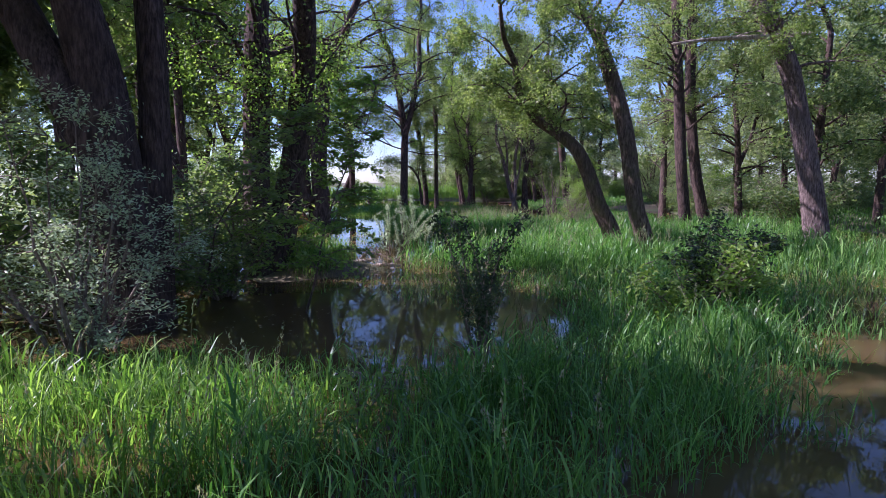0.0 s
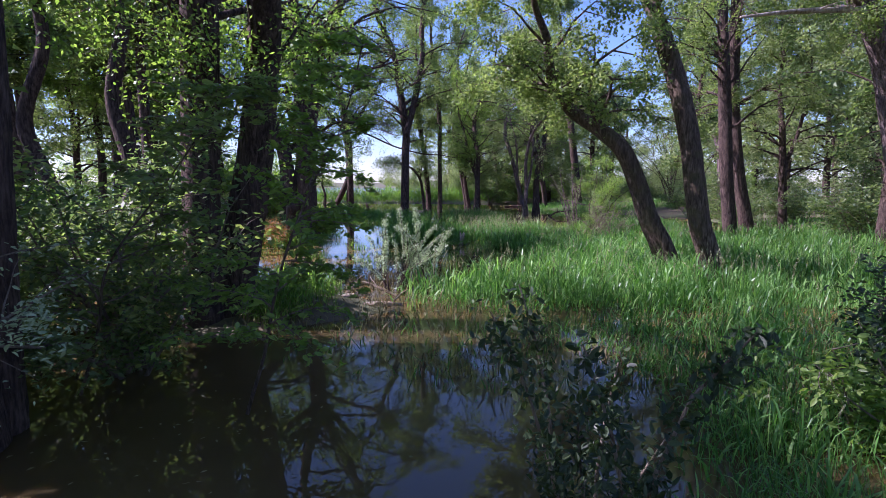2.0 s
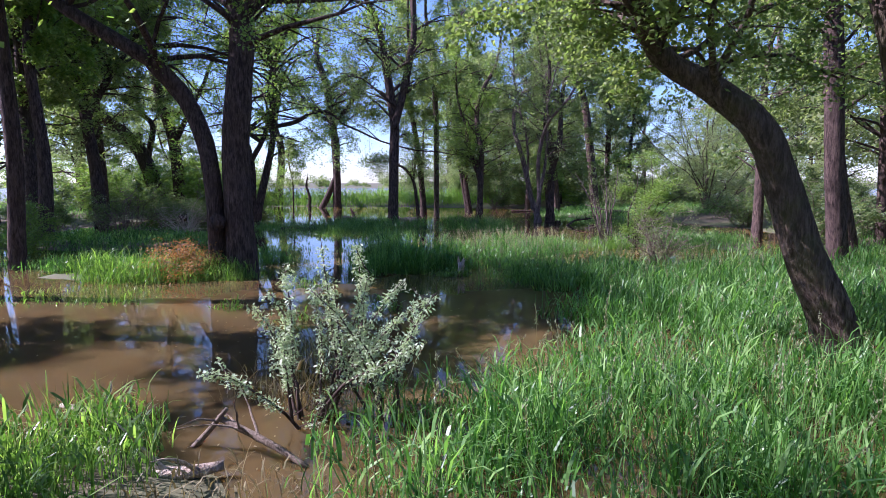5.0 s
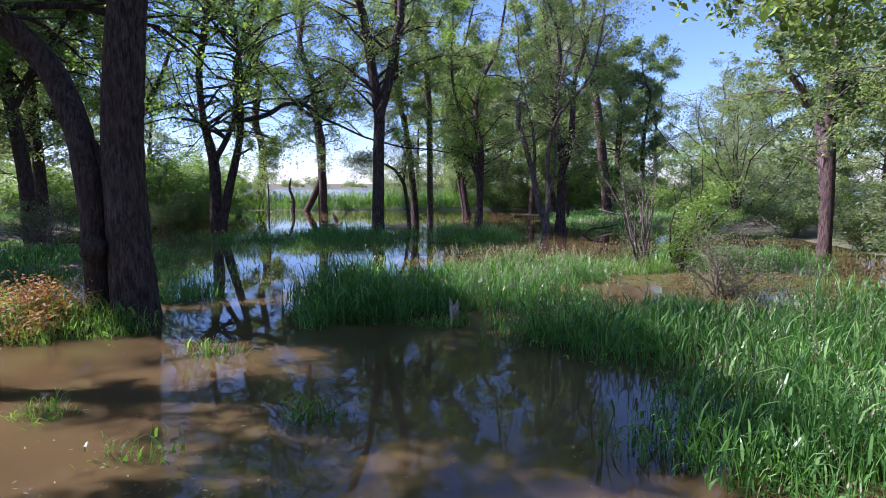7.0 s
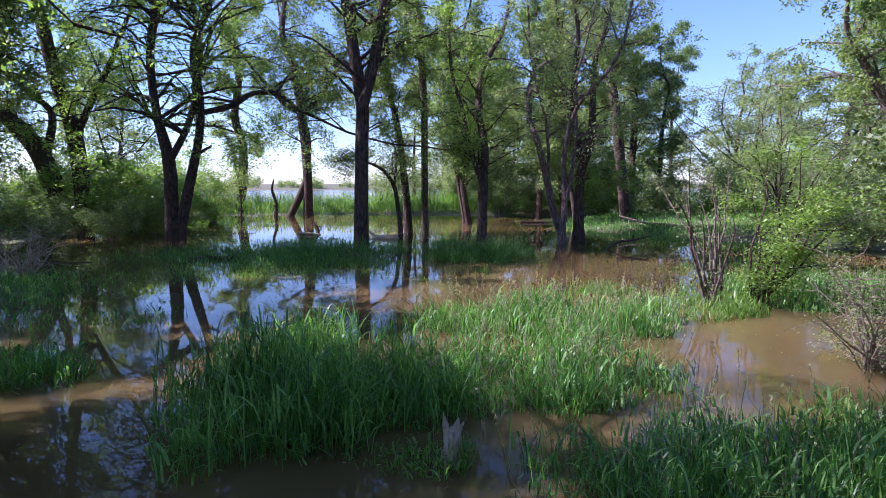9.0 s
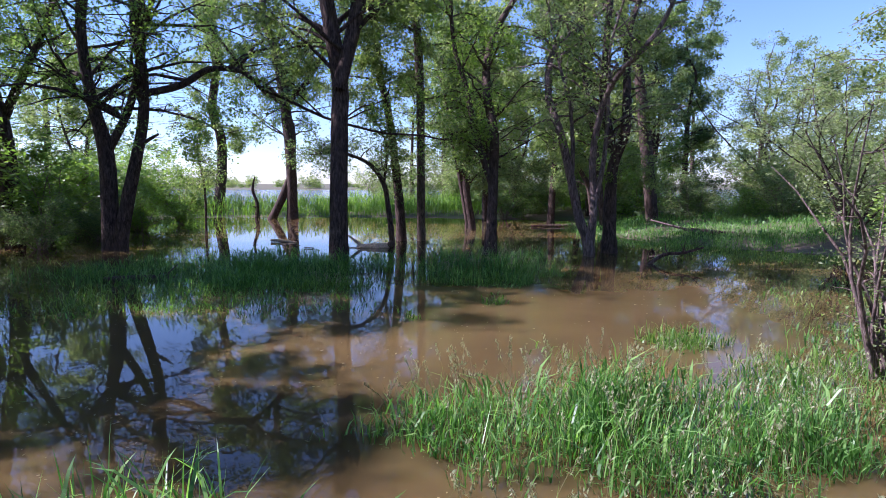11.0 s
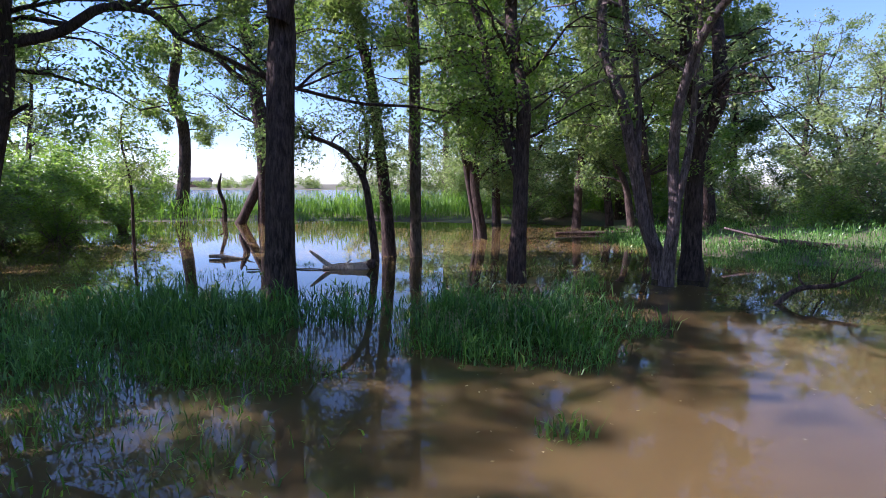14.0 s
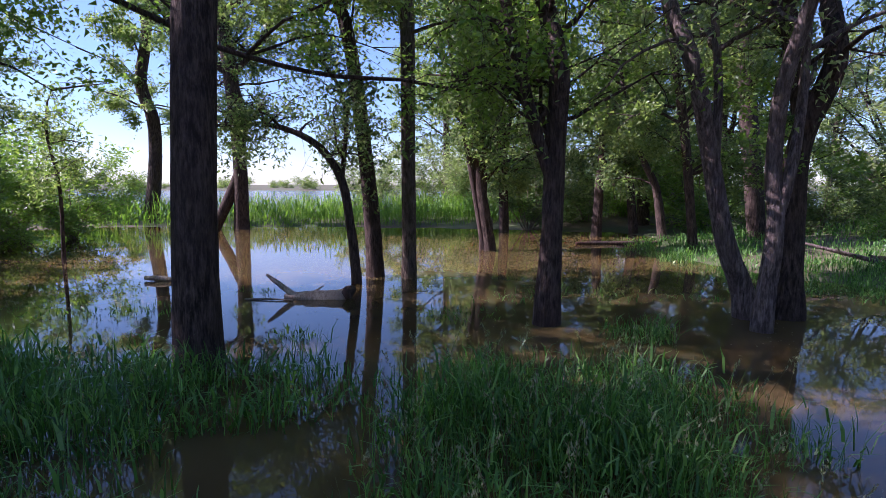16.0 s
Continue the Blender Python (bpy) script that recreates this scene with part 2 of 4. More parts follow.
# ---------------------------------------------------------------- ground and water
LAND = [
    (-9.5, 27.5, 3.6, 2.8, 0.36),  # x, y, half widths, height of low rises of the ground
    (4.0, 15.5, 6.5, 5.0, 0.24), (0.0, 3.2, 5.0, 2.6, 0.20), (-0.4, 22.0, 2.4, 2.2, 0.16), (2.6, 20.5, 3.4, 1.8, 0.14),
    (2.2, 25.2, 2.6, 1.1, 0.24), (-6.6, 20.8, 2.8, 1.4, 0.36), (-2.6, 11.8, 1.2, 1.6, 0.30), (-4.0, 9.5, 1.8, 3.0, 0.26),
    (-3.0, 33.5, 3.4, 2.6, 0.26), (1.2, 34.2, 1.9, 1.6, 0.26), (13.0, 44.0, 7.0, 6.0, 0.45), (8.0, 27.0, 3.0, 3.4, 0.30),
    (-1.2, 11.4, 1.5, 0.9, 0.26), (24.0, 60.0, 20.0, 18.0, 0.6), (-24.0, 44.0, 10.0, 12.0, 0.55), (22.0, 30.0, 10.0, 16.0, 0.6), (-22.0, 20.0, 10.0, 16.0, 0.55),
    (-10.0, 62.0, 30.0, 7.0, 0.5), (0.0, -30.0, 60.0, 27.0, 0.6), (60.0, 30.0, 32.0, 60.0, 0.9), (-60.0, 25.0, 32.0, 45.0, 0.9),
]


def ground_height(x, y):
    z = np.full_like(x, -0.36)
    for cx, cy, rx, ry, h in LAND:
        q = ((x - cx) / rx) ** 2 + ((y - cy) / ry) ** 2
        z += h * np.exp(-(q**1.6) * 0.9)
    z += 0.9 / (1 + np.exp(np.clip(-(y - 222) / 3.0, -50, 50)))
    z += 0.03 * np.sin(x * 1.7 + 0.6 * y) * np.sin(y * 1.3 - 0.4 * x)
    return np.minimum(z, 1.1)


def spaced(lo, hi, mid, step, grow):
    out, p, s = [mid], mid, step
    while p < hi:
        p, s = p + s, s * grow
        out.append(p)
    p, s = mid, step
    while p > lo:
        p, s = p - s, s * grow
        out.insert(0, p)
    return np.array(out)


def build_ground():
    xs = spaced(-2500, 2500, 0.0, 0.5, 1.06)
    ys = spaced(-2500, 2800, 20.0, 0.5, 1.045)
    gx, gy = np.meshgrid(xs, ys)
    gz = ground_height(gx, gy)
    v = np.stack([gx, gy, gz], -1).reshape(-1, 3)
    w = len(xs)
    i, j = np.meshgrid(np.arange(len(ys) - 1), np.arange(w - 1), indexing="ij")
    q = np.stack([i * w + j, i * w + j + 1, (i + 1) * w + j + 1, (i + 1) * w + j], -1).reshape(-1, 4)
    tagged(mesh_object("ground", v, q, MUD), "wet brown mud with low green rises", "ground", kind="structure")
    s = 2400.0
    shore = 67.0
    v = np.array([(-s, shore, 0), (s, shore, 0), (s, s, 0), (-s, s, 0)])
    tagged(mesh_object("lake", v, np.array([[0, 1, 2, 3]]), LAKE, smooth=False), "open lake ruffled by wind beyond the reeds", "water", kind="structure")
    v = np.array([(-s, -s, 0), (s, -s, 0), (s, shore, 0), (-s, shore, 0)])
    tagged(mesh_object("water", v, np.array([[0, 1, 2, 3]]), WATER, smooth=False), "still muddy brown flood water mirroring the trees", "water", kind="structure")


build_ground()


# ---------------------------------------------------------------- trees
def grow_branch(rng, start, aim, length, radius, sag, steps=6):
    """A crooked branch: rows of x, y, z, radius."""
    d = np.array(aim, float)
    d /= np.linalg.norm(d)
    p = np.array(start, float)
    rows = [(*p, radius)]
    for i in range(steps):
        d = d + rng.normal(0, 0.16, 3) + np.array((0, 0, -sag * (i / steps)))
        d /= np.linalg.norm(d)
        p = p + d * length / steps
        rows.append((*p, radius * (1 - 0.85 * (i + 1) / steps)))
    return np.array(rows)


def crown_limbs(rng, line, wood, clumps, count, reach, low, sag=0.25, twigs=4, each=None, hang=0):
    """Limbs with twigs along the part of a stem above low; adds tubes to wood and leaf places to clumps."""
    ok = np.where(line[:, 2] > low)[0]
    if len(ok) < 2:
        return
    for _ in range(count):
        k = ok[int(len(ok) * rng.uniform(0, 1) ** 0.85)]
        k = min(k, len(line) - 1)
        az = rng.uniform(0, 2 * np.pi)
        up = rng.uniform(0.2, 1.2)
        share = (k - ok[0]) / max(1, len(ok))
        length = reach * rng.uniform(0.55, 1.15) * (1.1 - 0.5 * share)
        r = min(0.75 * line[k, 3], 0.016 * length + 0.012)
        br = grow_branch(rng, line[k, :3], (math.cos(az), math.sin(az), up), length, r, sag)
        if each:
            each(*tube(br[:, :3], np.maximum(br[:, 3], 0.006), 6))
        else:
            wood.add(*tube(br[:, :3], br[:, 3], 4))
        clumps.append(br[3:, :3])
        for _ in range(twigs):
            m = rng.integers(2, 7)
            az2 = az + rng.normal(0, 1.0)
            tw = grow_branch(rng, br[m, :3], (math.cos(az2), math.sin(az2), rng.uniform(-0.35, 0.5)), length * rng.uniform(0.25, 0.5), r * 0.4, sag * 1.8, 2)
            wood.add(*tube(tw[:, :3], np.maximum(tw[:, 3], 0.003), 3))
            clumps.append(tw[1:, :3])
            clumps.append(0.5 * (tw[1:2, :3] + tw[2:, :3]))
            clumps.append(tw[2:, :3])
        for _ in range(hang):
            m = rng.integers(2, 7)
            aim = (rng.normal(0, 0.5), rng.normal(0, 0.5), -0.7)
            sh = grow_branch(rng, br[m, :3], aim, rng.uniform(0.35, 1.1), 0.006, 0.7, 4)
            wood.add(*tube(sh[:, :3], np.maximum(sh[:, 3], 0.003), 3))
            if rng.uniform() < 0.55:
                clumps += [sh[2:, :3]] * 3


def leaf_cloud(rng, clumps, n, size, scatter, droop=0.5, slim=0.6, single=False, oval=False):
    """Leaves in loose bunches: places on the twigs, some of them crowded and some nearly bare."""
    pts = np.concatenate(clumps)
    weight = np.where(rng.uniform(0, 1, len(pts)) < 0.42, rng.uniform(0.5, 1, len(pts)), 0.06)
    pick = rng.choice(len(pts), n, p=weight / weight.sum())
    c = pts[pick] + rng.normal(0, scatter, (n, 3)) * (1, 1, 0.75)
    c[:, 2] -= np.abs(rng.normal(0, scatter * 0.6, n))
    return leaves(c, size, rng, droop, slim, single=single, oval=oval)


def tree(name, label, y, stems, top, seed, leaf=None, bark=None, n=6000, size=0.085, low=2.6, reach=2.6, limbs=24, tuft=(), spread=0.30, depth=0.25, category="tree", split=True, hang=3):
    """A tree whose stems are given as rows of x, z, radius; above them it grows on to the height top.
    tuft: clumps of low leaves on the trunk (x, z, radius, count)."""
    rng = np.random.default_rng(seed)
    leaf, bark = leaf or LEAF, bark or BARK
    far = y > 34 or y == 0.0 or size > 0.095
    n = int(n * (1.95 if y == 0.0 else 2.9 if far else 3.4))
    size = size * (1.22 if far else 0.80)
    x0 = stems[0][0][0]
    root = empty(name, x0, y, 0.0)
    tagged(root, label, category, {"cottonwood_tree": "cottonwoods along the flooded channel", "woodland_tree": "trees of the surrounding wood"}.get(name, ""))
    wood, clumps = Gather(), []
    first = True
    for s in stems:
        rows = [(x - x0, rng.normal(0, depth) * 0.2 * max(0, i - 1), z, r) for i, (x, z, r) in enumerate(s)]
        if s[0][1] < 1.2 and s[0][1] > -1.0:
            a, b = rows[0], rows[1]
            k = (a[2] + 0.45) / max(0.2, b[2] - a[2])
            rows[0] = (a[0], a[1], max(a[2], 0.35), a[3])
            rows.insert(0, (a[0] - (b[0] - a[0]) * k, a[1], -0.45, a[3] * 1.22))
        close = y < 30 and y != 0.0
        line = smooth_line(rows, 0.12 if close else 0.22)
        line[:, 3] = np.maximum(line[:, 3] * 0.95, 0.012)
        sides = (36 if close else 20) if s[0][2] > 0.12 else 12
        v, f = tube(line[:, :3], line[:, 3], sides, 0.05, rng)
        mesh_object("trunk" if first else "limb", v, f, bark, root)
        first = False
        tip = line[-1]
        if tip[2] < top - 1.0 and tip[3] > 0.045:
            d = line[-1, :3] - line[-4, :3]
            d = d / np.linalg.norm(d) + np.array((0, rng.normal(0, 0.15), 0.35))
            more = grow_branch(rng, tip[:3], d, (top - tip[2]) * rng.uniform(0.85, 1.05), tip[3], -0.25, 9)
            more = smooth_line(more, 0.4)
            mesh_object("limb", *tube(more[:, :3], more[:, 3], 9, 0.04, rng), bark, root)
            full = np.vstack([line, more[1:]])
        else:
            full = line
        share = limbs if full[-1, 2] > top * 0.6 else max(3, limbs // 4)
        crown_limbs(rng, full, wood, clumps, share, reach, low, hang=0 if y == 0.0 else hang, each=(lambda v, f: mesh_object("limb", v, f, bark, root)) if split else None)
    for tx, tz, tr, tn in tuft:
        c = rng.normal(0, 1, (max(4, tn // 40), 3)) * (tr, tr, tr * 0.8) + (tx - x0, 0, tz)
        for p in c:
            tw = grow_branch(rng, (p[0] * 0.35 + (tx - x0) * 0.2, 0, p[2] - 0.1), p - np.array((p[0] * 0.3, 0, p[2] - 0.25)), tr, 0.008, 0.1, 4)
            wood.add(*tube(tw[:, :3], tw[:, 3], 4))
        v, f = leaf_cloud(rng, [c], tn, size * 0.9, tr * 0.32)
        mesh_object("low_leaves", v, f, LEAF_LIME, root, False, "sunlit yellow-green leaves")
    v, f = wood.done()
    tagged(mesh_object("twig", v, f, bark, root), kind="stuff")
    v, f = leaf_cloud(rng, clumps, n, size, spread * (0.55 if far else 0.42), single=far)
    corner = v[f[:, 0]]
    lane = (np.abs(corner[:, 0] + x0 - 0.2) < 1.5) & (corner[:, 2] < 3.3) & (y < 33) & (y > 1)
    f = f[~lane]
    tagged(mesh_object("crown", v, f, leaf, root, False), kind="stuff")
    return root


OLD = "old cottonwood with dark furrowed bark, leafy crown"
WET = "cottonwood standing in flood water, brown bark"
# close by the start of the walk
tree("cottonwood_tree", "leaning dark cottonwood with two thick stems", 6.9,
     [[(-3.73, -0.15, 0.385), (-3.85, 1.69, 0.335), (-4.0, 2.86, 0.284), (-4.16, 3.8, 0.241)],
      [(-3.93, 1.96, 0.251), (-4.48, 2.99, 0.251), (-4.9, 3.8, 0.221)]], 12, 11, n=3200, low=5.6, reach=3.0, limbs=26)
tree("cottonwood_tree", "straight dark cottonwood beside the leaning one", 7.3,
     [[(-3.63, -0.11, 0.212), (-3.59, 1.55, 0.191), (-3.55, 2.93, 0.177), (-3.57, 3.92, 0.17)]], 12, 12, n=2800, low=5.6, reach=2.8, limbs=26)
tree("cottonwood_tree", "dark cottonwood with young leaves sprouting on the trunk", 10.7,
     [[(-3.44, -0.1, 0.279), (-3.4, 1.69, 0.246), (-3.37, 3.14, 0.238), (-3.33, 4.18, 0.231)]], 12, 13, leaf=LEAF_LIME, n=2600, low=3.6,
     tuft=((-3.3, 3.3, 0.5, 900), (-3.7, 4.0, 0.8, 1800), (-3.0, 2.5, 0.35, 300)))
tree("cottonwood_tree", "dark trunk leaning over flooded ground, sprouting leaves", 11.0,
     [[(-3.16, 0.05, 0.30), (-3.0, 1.08, 0.275), (-2.75, 2.29, 0.25), (-2.54, 3.45, 0.22)]], 12, 14, leaf=LEAF_LIME, n=2600, low=3.2, reach=2.0,
     tuft=((-2.6, 3.4, 0.6, 1000), (-2.9, 2.6, 0.4, 400)))
tree("cottonwood_tree", "cottonwood bent low over the grass, mossy bark", 15.2,
     [[(4.47, -0.09, 0.247), (4.07, 1.16, 0.216), (3.77, 1.98, 0.205), (3.44, 2.58, 0.185), (2.97, 3.02, 0.164), (2.41, 3.4, 0.128), (1.9, 4.0, 0.103)]],
     7.5, 15, bark=BARK_MOSSY, n=9500, low=2.9, reach=2.3, limbs=30, hang=0)
tree("cottonwood_tree", "tall leaning cottonwood with lichen on its bark", 14.3,
     [[(4.99, -0.31, 0.235), (4.73, 1.23, 0.216), (4.51, 2.62, 0.211), (4.26, 3.7, 0.197), (3.93, 4.83, 0.178)]], 14, 16, bark=BARK_MOSSY, n=8000, low=4.6)
tree("cottonwood_tree", "slim upright cottonwood above the grass", 22.3, [[(9.3, -0.1, 0.25), (9.1, 2.3, 0.215), (8.85, 5.1, 0.19), (8.6, 7.8, 0.16)]], 14, 17, low=3.5)
tree("cottonwood_tree", "slim upright cottonwood above the grass", 24.3, [[(10.9, -0.1, 0.25), (10.5, 2.3, 0.235), (10.15, 5.4, 0.21), (10.05, 8.4, 0.19)]], 14, 18, low=3.5)
tree("cottonwood_tree", "leaning cottonwood with pale sunlit bark", 16.5,
     [[(10.66, -0.14, 0.338), (10.3, 2.11, 0.29), (9.95, 3.67, 0.273), (9.47, 5.05, 0.273), (8.66, 6.69, 0.241)]], 14, 19, bark=BARK_GREY, n=8000, low=4.6)
# three trees added beside the view, their crowns shade the near grass and pool
tree("cottonwood_tree", "added shade cottonwood, tall with a high crown", 3.3, [[(-4.9, 0.0, 0.26), (-4.95, 3.0, 0.22), (-4.9, 5.0, 0.17), (-4.85, 6.0, 0.13)]], 8.0, 42, n=13000, size=0.12, low=4.3, reach=2.0, limbs=36)
tree("cottonwood_tree", "added shade cottonwood, tall with a high crown", 7.0, [[(-7.3, 0.0, 0.24), (-7.25, 3.0, 0.2), (-7.2, 6.0, 0.16), (-7.2, 8.0, 0.12)]], 8.2, 48, n=14000, size=0.12, low=3.6, reach=2.1, limbs=32)
tree("cottonwood_tree", "added shade cottonwood, short with a dense low crown", 8.7, [[(-7.0, 0.0, 0.22), (-7.0, 2.0, 0.2), (-6.9, 4.0, 0.16), (-6.9, 5.5, 0.12)]], 6.8, 43, n=14000, size=0.12, low=2.8, reach=2.1, limbs=34)
# added tree, its crown height is set to shade the channel water
tree("cottonwood_tree", "added shade cottonwood with a dense crown beside the channel", 18.4, [[(-8.9, 0.0, 0.24), (-8.4, 2.0, 0.21), (-8.8, 4.0, 0.19), (-8.5, 6.0, 0.17), (-8.6, 7.2, 0.15)]], 10.2, 44, n=12000, size=0.12, low=6.9, reach=2.0, limbs=34)
# trees added far to the left to cast shade over the flood water
for k, (sx, sy, st) in enumerate(((-18.2, 33.6, 16.5), (-17.0, 26.5, 14.0), (-16.5, 25.2, 13.0), (-13.6, 28.3, 9.5))):
    tree("cottonwood_tree", "added shade cottonwood, straight with a high crown", sy,
         [[(sx, 0.0, 0.24), (sx + 0.1, 3.0, 0.2), (sx - 0.1, 6.0, 0.17), (sx, 8.0, 0.14)]], st, 60 + k, leaf=LEAF_LIME if k % 2 else LEAF, n=9000, size=0.13, low=5.5, reach=3.2, limbs=30)
# two added trees that throw shade on the pool and the round grass clump
tree("cottonwood_tree", "added shade cottonwood with a small dense crown", 16.1, [[(-9.5, 0.0, 0.2), (-9.0, 1.6, 0.17), (-9.5, 3.2, 0.16), (-9.0, 5.0, 0.14), (-9.2, 6.8, 0.12)]], 9.0, 46, n=3800, size=0.12, low=5.8, reach=1.7, limbs=28)
tree("cottonwood_tree", "added shade cottonwood with a small dense crown", 21.8, [[(-9.8, 0.0, 0.2), (-9.7, 2.5, 0.17), (-9.7, 5.0, 0.15), (-9.7, 6.8, 0.12)]], 8.8, 47, n=9500, size=0.12, low=6.2, reach=1.8, limbs=30)
tree("cottonwood_tree", "tall cottonwood with a wide dense crown, behind pale brush", 34.5,
     [[(-15.42, 0.0, 0.30), (-15.5, 2.6, 0.27), (-15.75, 4.6, 0.25), (-16.0, 6.6, 0.22), (-15.9, 8.4, 0.18)],
      [(-15.75, 4.8, 0.16), (-14.6, 6.6, 0.14), (-13.2, 8.6, 0.11)], [(-15.9, 6.2, 0.15), (-15.0, 8.4, 0.13), (-13.9, 10.6, 0.09)]], 13, 45, n=19000, size=0.12, low=5.2, reach=3.6, limbs=42)
# the big pair by the channel
tree("cottonwood_tree", "massive twin-stemmed cottonwood on a grassy hump", 21.2,
     [[(-4.45, -0.02, 0.359), (-4.47, 1.26, 0.309), (-4.5, 2.66, 0.287), (-4.39, 3.86, 0.273), (-4.31, 5.45, 0.243), (-4.74, 7.19, 0.168)],
      [(-4.97, 0.07, 0.215), (-4.98, 1.43, 0.197), (-5.05, 2.26, 0.197), (-5.21, 2.95, 0.194), (-5.59, 3.78, 0.187), (-6.1, 4.48, 0.172)],
      [(-4.31, 5.3, 0.198), (-3.38, 7.19, 0.152)]], 12.5, 20, leaf=LEAF_LIME, n=8500, low=4.2, reach=3.6, limbs=26)
twin = [o for o in scene.objects if o.get("label", "").startswith("massive twin")][0]
ball = bmesh.new()
bmesh.ops.create_icosphere(ball, subdivisions=3, radius=0.16)
for vert in ball.verts:
    vert.co *= 1 + 0.35 * noise.noise(vert.co * 14) + 0.2 * noise.noise(vert.co * 31)
    vert.co.z *= 1.25
burl_mesh = bpy.data.meshes.new("burl")
ball.to_mesh(burl_mesh)
ball.free()
burl_mesh.materials.append(BARK)
burl = new("burl", burl_mesh)
burl.parent = twin
burl.location = (-0.38, -0.3, 1.12)
tree("cottonwood_tree", WET, 41.0, [[(-14.78, 0.29, 0.334), (-14.84, 2.78, 0.334), (-15.0, 4.52, 0.31), (-15.67, 6.46, 0.262), (-16.11, 9.58, 0.238)],
     [(-14.83, 4.29, 0.167), (-14.29, 5.32, 0.143), (-13.17, 7.36, 0.095)]], 15, 21, leaf=LEAF_LIME, n=6000, low=4.5)
tree("cottonwood_tree", "cottonwood leaning far over, forked above the water", 42.5, [[(-16.56, 0.31, 0.456), (-17.41, 3.31, 0.405), (-18.41, 4.74, 0.354), (-19.81, 5.76, 0.316)],
     [(-17.29, 3.19, 0.203), (-16.84, 5.15, 0.165), (-17.57, 6.0, 0.127)]], 13, 22, n=7000, low=4.0)
tree("cottonwood_tree", "twin cottonwood with a long arching limb, in water", 38.6,
     [[(-10.02, -0.28, 0.268), (-10.00, 2.93, 0.252), (-10.36, 4.80, 0.168), (-10.36, 6.84, 0.151), (-10.12, 8.85, 0.143)],
      [(-9.94, 3.04, 0.134), (-9.16, 4.49, 0.117), (-8.64, 6.64, 0.106), (-8.83, 8.84, 0.077)],
      [(-9.70, -0.28, 0.235), (-9.29, 2.08, 0.201), (-8.83, 3.97, 0.168), (-8.70, 5.42, 0.151), (-8.82, 7.04, 0.126), (-8.28, 8.54, 0.117)],
      [(-8.75, 4.78, 0.109), (-7.57, 5.05, 0.116), (-6.70, 5.52, 0.096), (-5.66, 5.41, 0.077), (-5.21, 4.96, 0.059)],
      [(-10.33, 4.39, 0.077), (-10.93, 5.11, 0.059), (-11.28, 5.47, 0.029)],
      [(-9.08, 3.19, 0.086), (-8.36, 3.59, 0.039)]], 14, 23, leaf=LEAF_LIME, n=11000, low=3.9, reach=4.2, limbs=34, tuft=((-6.3, 4.3, 0.7, 1400), (-7.2, 3.7, 0.5, 700)))
tree("cottonwood_tree", "spreading cottonwood by the reed bank", 55.0,
     [[(-8.61, -0.54, 0.338), (-8.61, 3.48, 0.319), (-8.82, 6.58, 0.319), (-9.28, 9.62, 0.263), (-9.94, 11.73, 0.206), (-9.69, 13.82, 0.169)],
      [(-8.82, 6.58, 0.188), (-7.5, 8.01, 0.15), (-6.55, 9.44, 0.113)],
      [(-9.62, 0.36, 0.26), (-9.16, 1.26, 0.25), (-8.68, 2.37, 0.24)],
      [(-8.9, 6.7, 0.169), (-9.9, 7.3, 0.131), (-10.86, 8.2, 0.094)],
      [(-9.2, 9.2, 0.169), (-7.44, 10.15, 0.131), (-5.98, 10.5, 0.075)]], 17, 24, leaf=LEAF_BLUE, n=12000, size=0.12, low=3.0, reach=3.0, limbs=30)
tree("cottonwood_tree", WET, 58.5, [[(-14.33, -0.58, 0.393), (-14.0, 2.88, 0.341), (-13.96, 5.04, 0.307), (-14.38, 6.85, 0.273), (-14.09, 9.44, 0.239), (-14.27, 12.62, 0.171)]],
     17, 25, n=9500, size=0.12, low=3.2, reach=3.0, limbs=30)
# the wet stand in front of the reed bank
tree("cottonwood_tree", "thick straight cottonwood rising from a grass hummock", 35.8,
     [[(-2.41, 0.0, 0.28), (-2.39, 1.53, 0.247), (-2.37, 2.71, 0.235), (-2.36, 3.84, 0.225), (-2.34, 4.64, 0.215), (-2.53, 6.24, 0.188), (-2.78, 7.99, 0.169)],
      [(-2.34, 4.5, 0.2), (-1.91, 6.06, 0.188), (-1.52, 7.99, 0.169)]], 15, 26, n=11000, low=4.6, reach=3.3, limbs=30)
tree("cottonwood_tree", "cottonwood with a forked stem, standing in brown water", 37.7,
     [[(1.73, -0.05, 0.189), (1.77, 1.16, 0.15), (1.81, 2.56, 0.146), (1.81, 3.47, 0.142), (1.64, 4.43, 0.134)],
      [(1.78, 1.95, 0.087), (1.5, 2.79, 0.087), (1.17, 3.99, 0.087), (1.01, 4.86, 0.071)]], 14, 27, leaf=LEAF_LIME, n=5600, size=0.075, low=2.1, reach=1.9, limbs=28)
tree("cottonwood_tree", WET, 41.8, [[(-0.47, -0.02, 0.166), (-0.48, 2.87, 0.16), (-0.49, 5.68, 0.155), (-0.62, 8.0, 0.14)]], 15, 28, bark=BARK_MOSSY, n=6000, low=5.0, reach=1.9)
tree("cottonwood_tree", WET, 42.0, [[(-1.22, -0.01, 0.199), (-1.31, 1.69, 0.181), (-1.52, 3.7, 0.157), (-1.73, 5.07, 0.145), (-1.92, 5.74, 0.133)]], 14, 29, n=6000, low=4.8, reach=2.0)
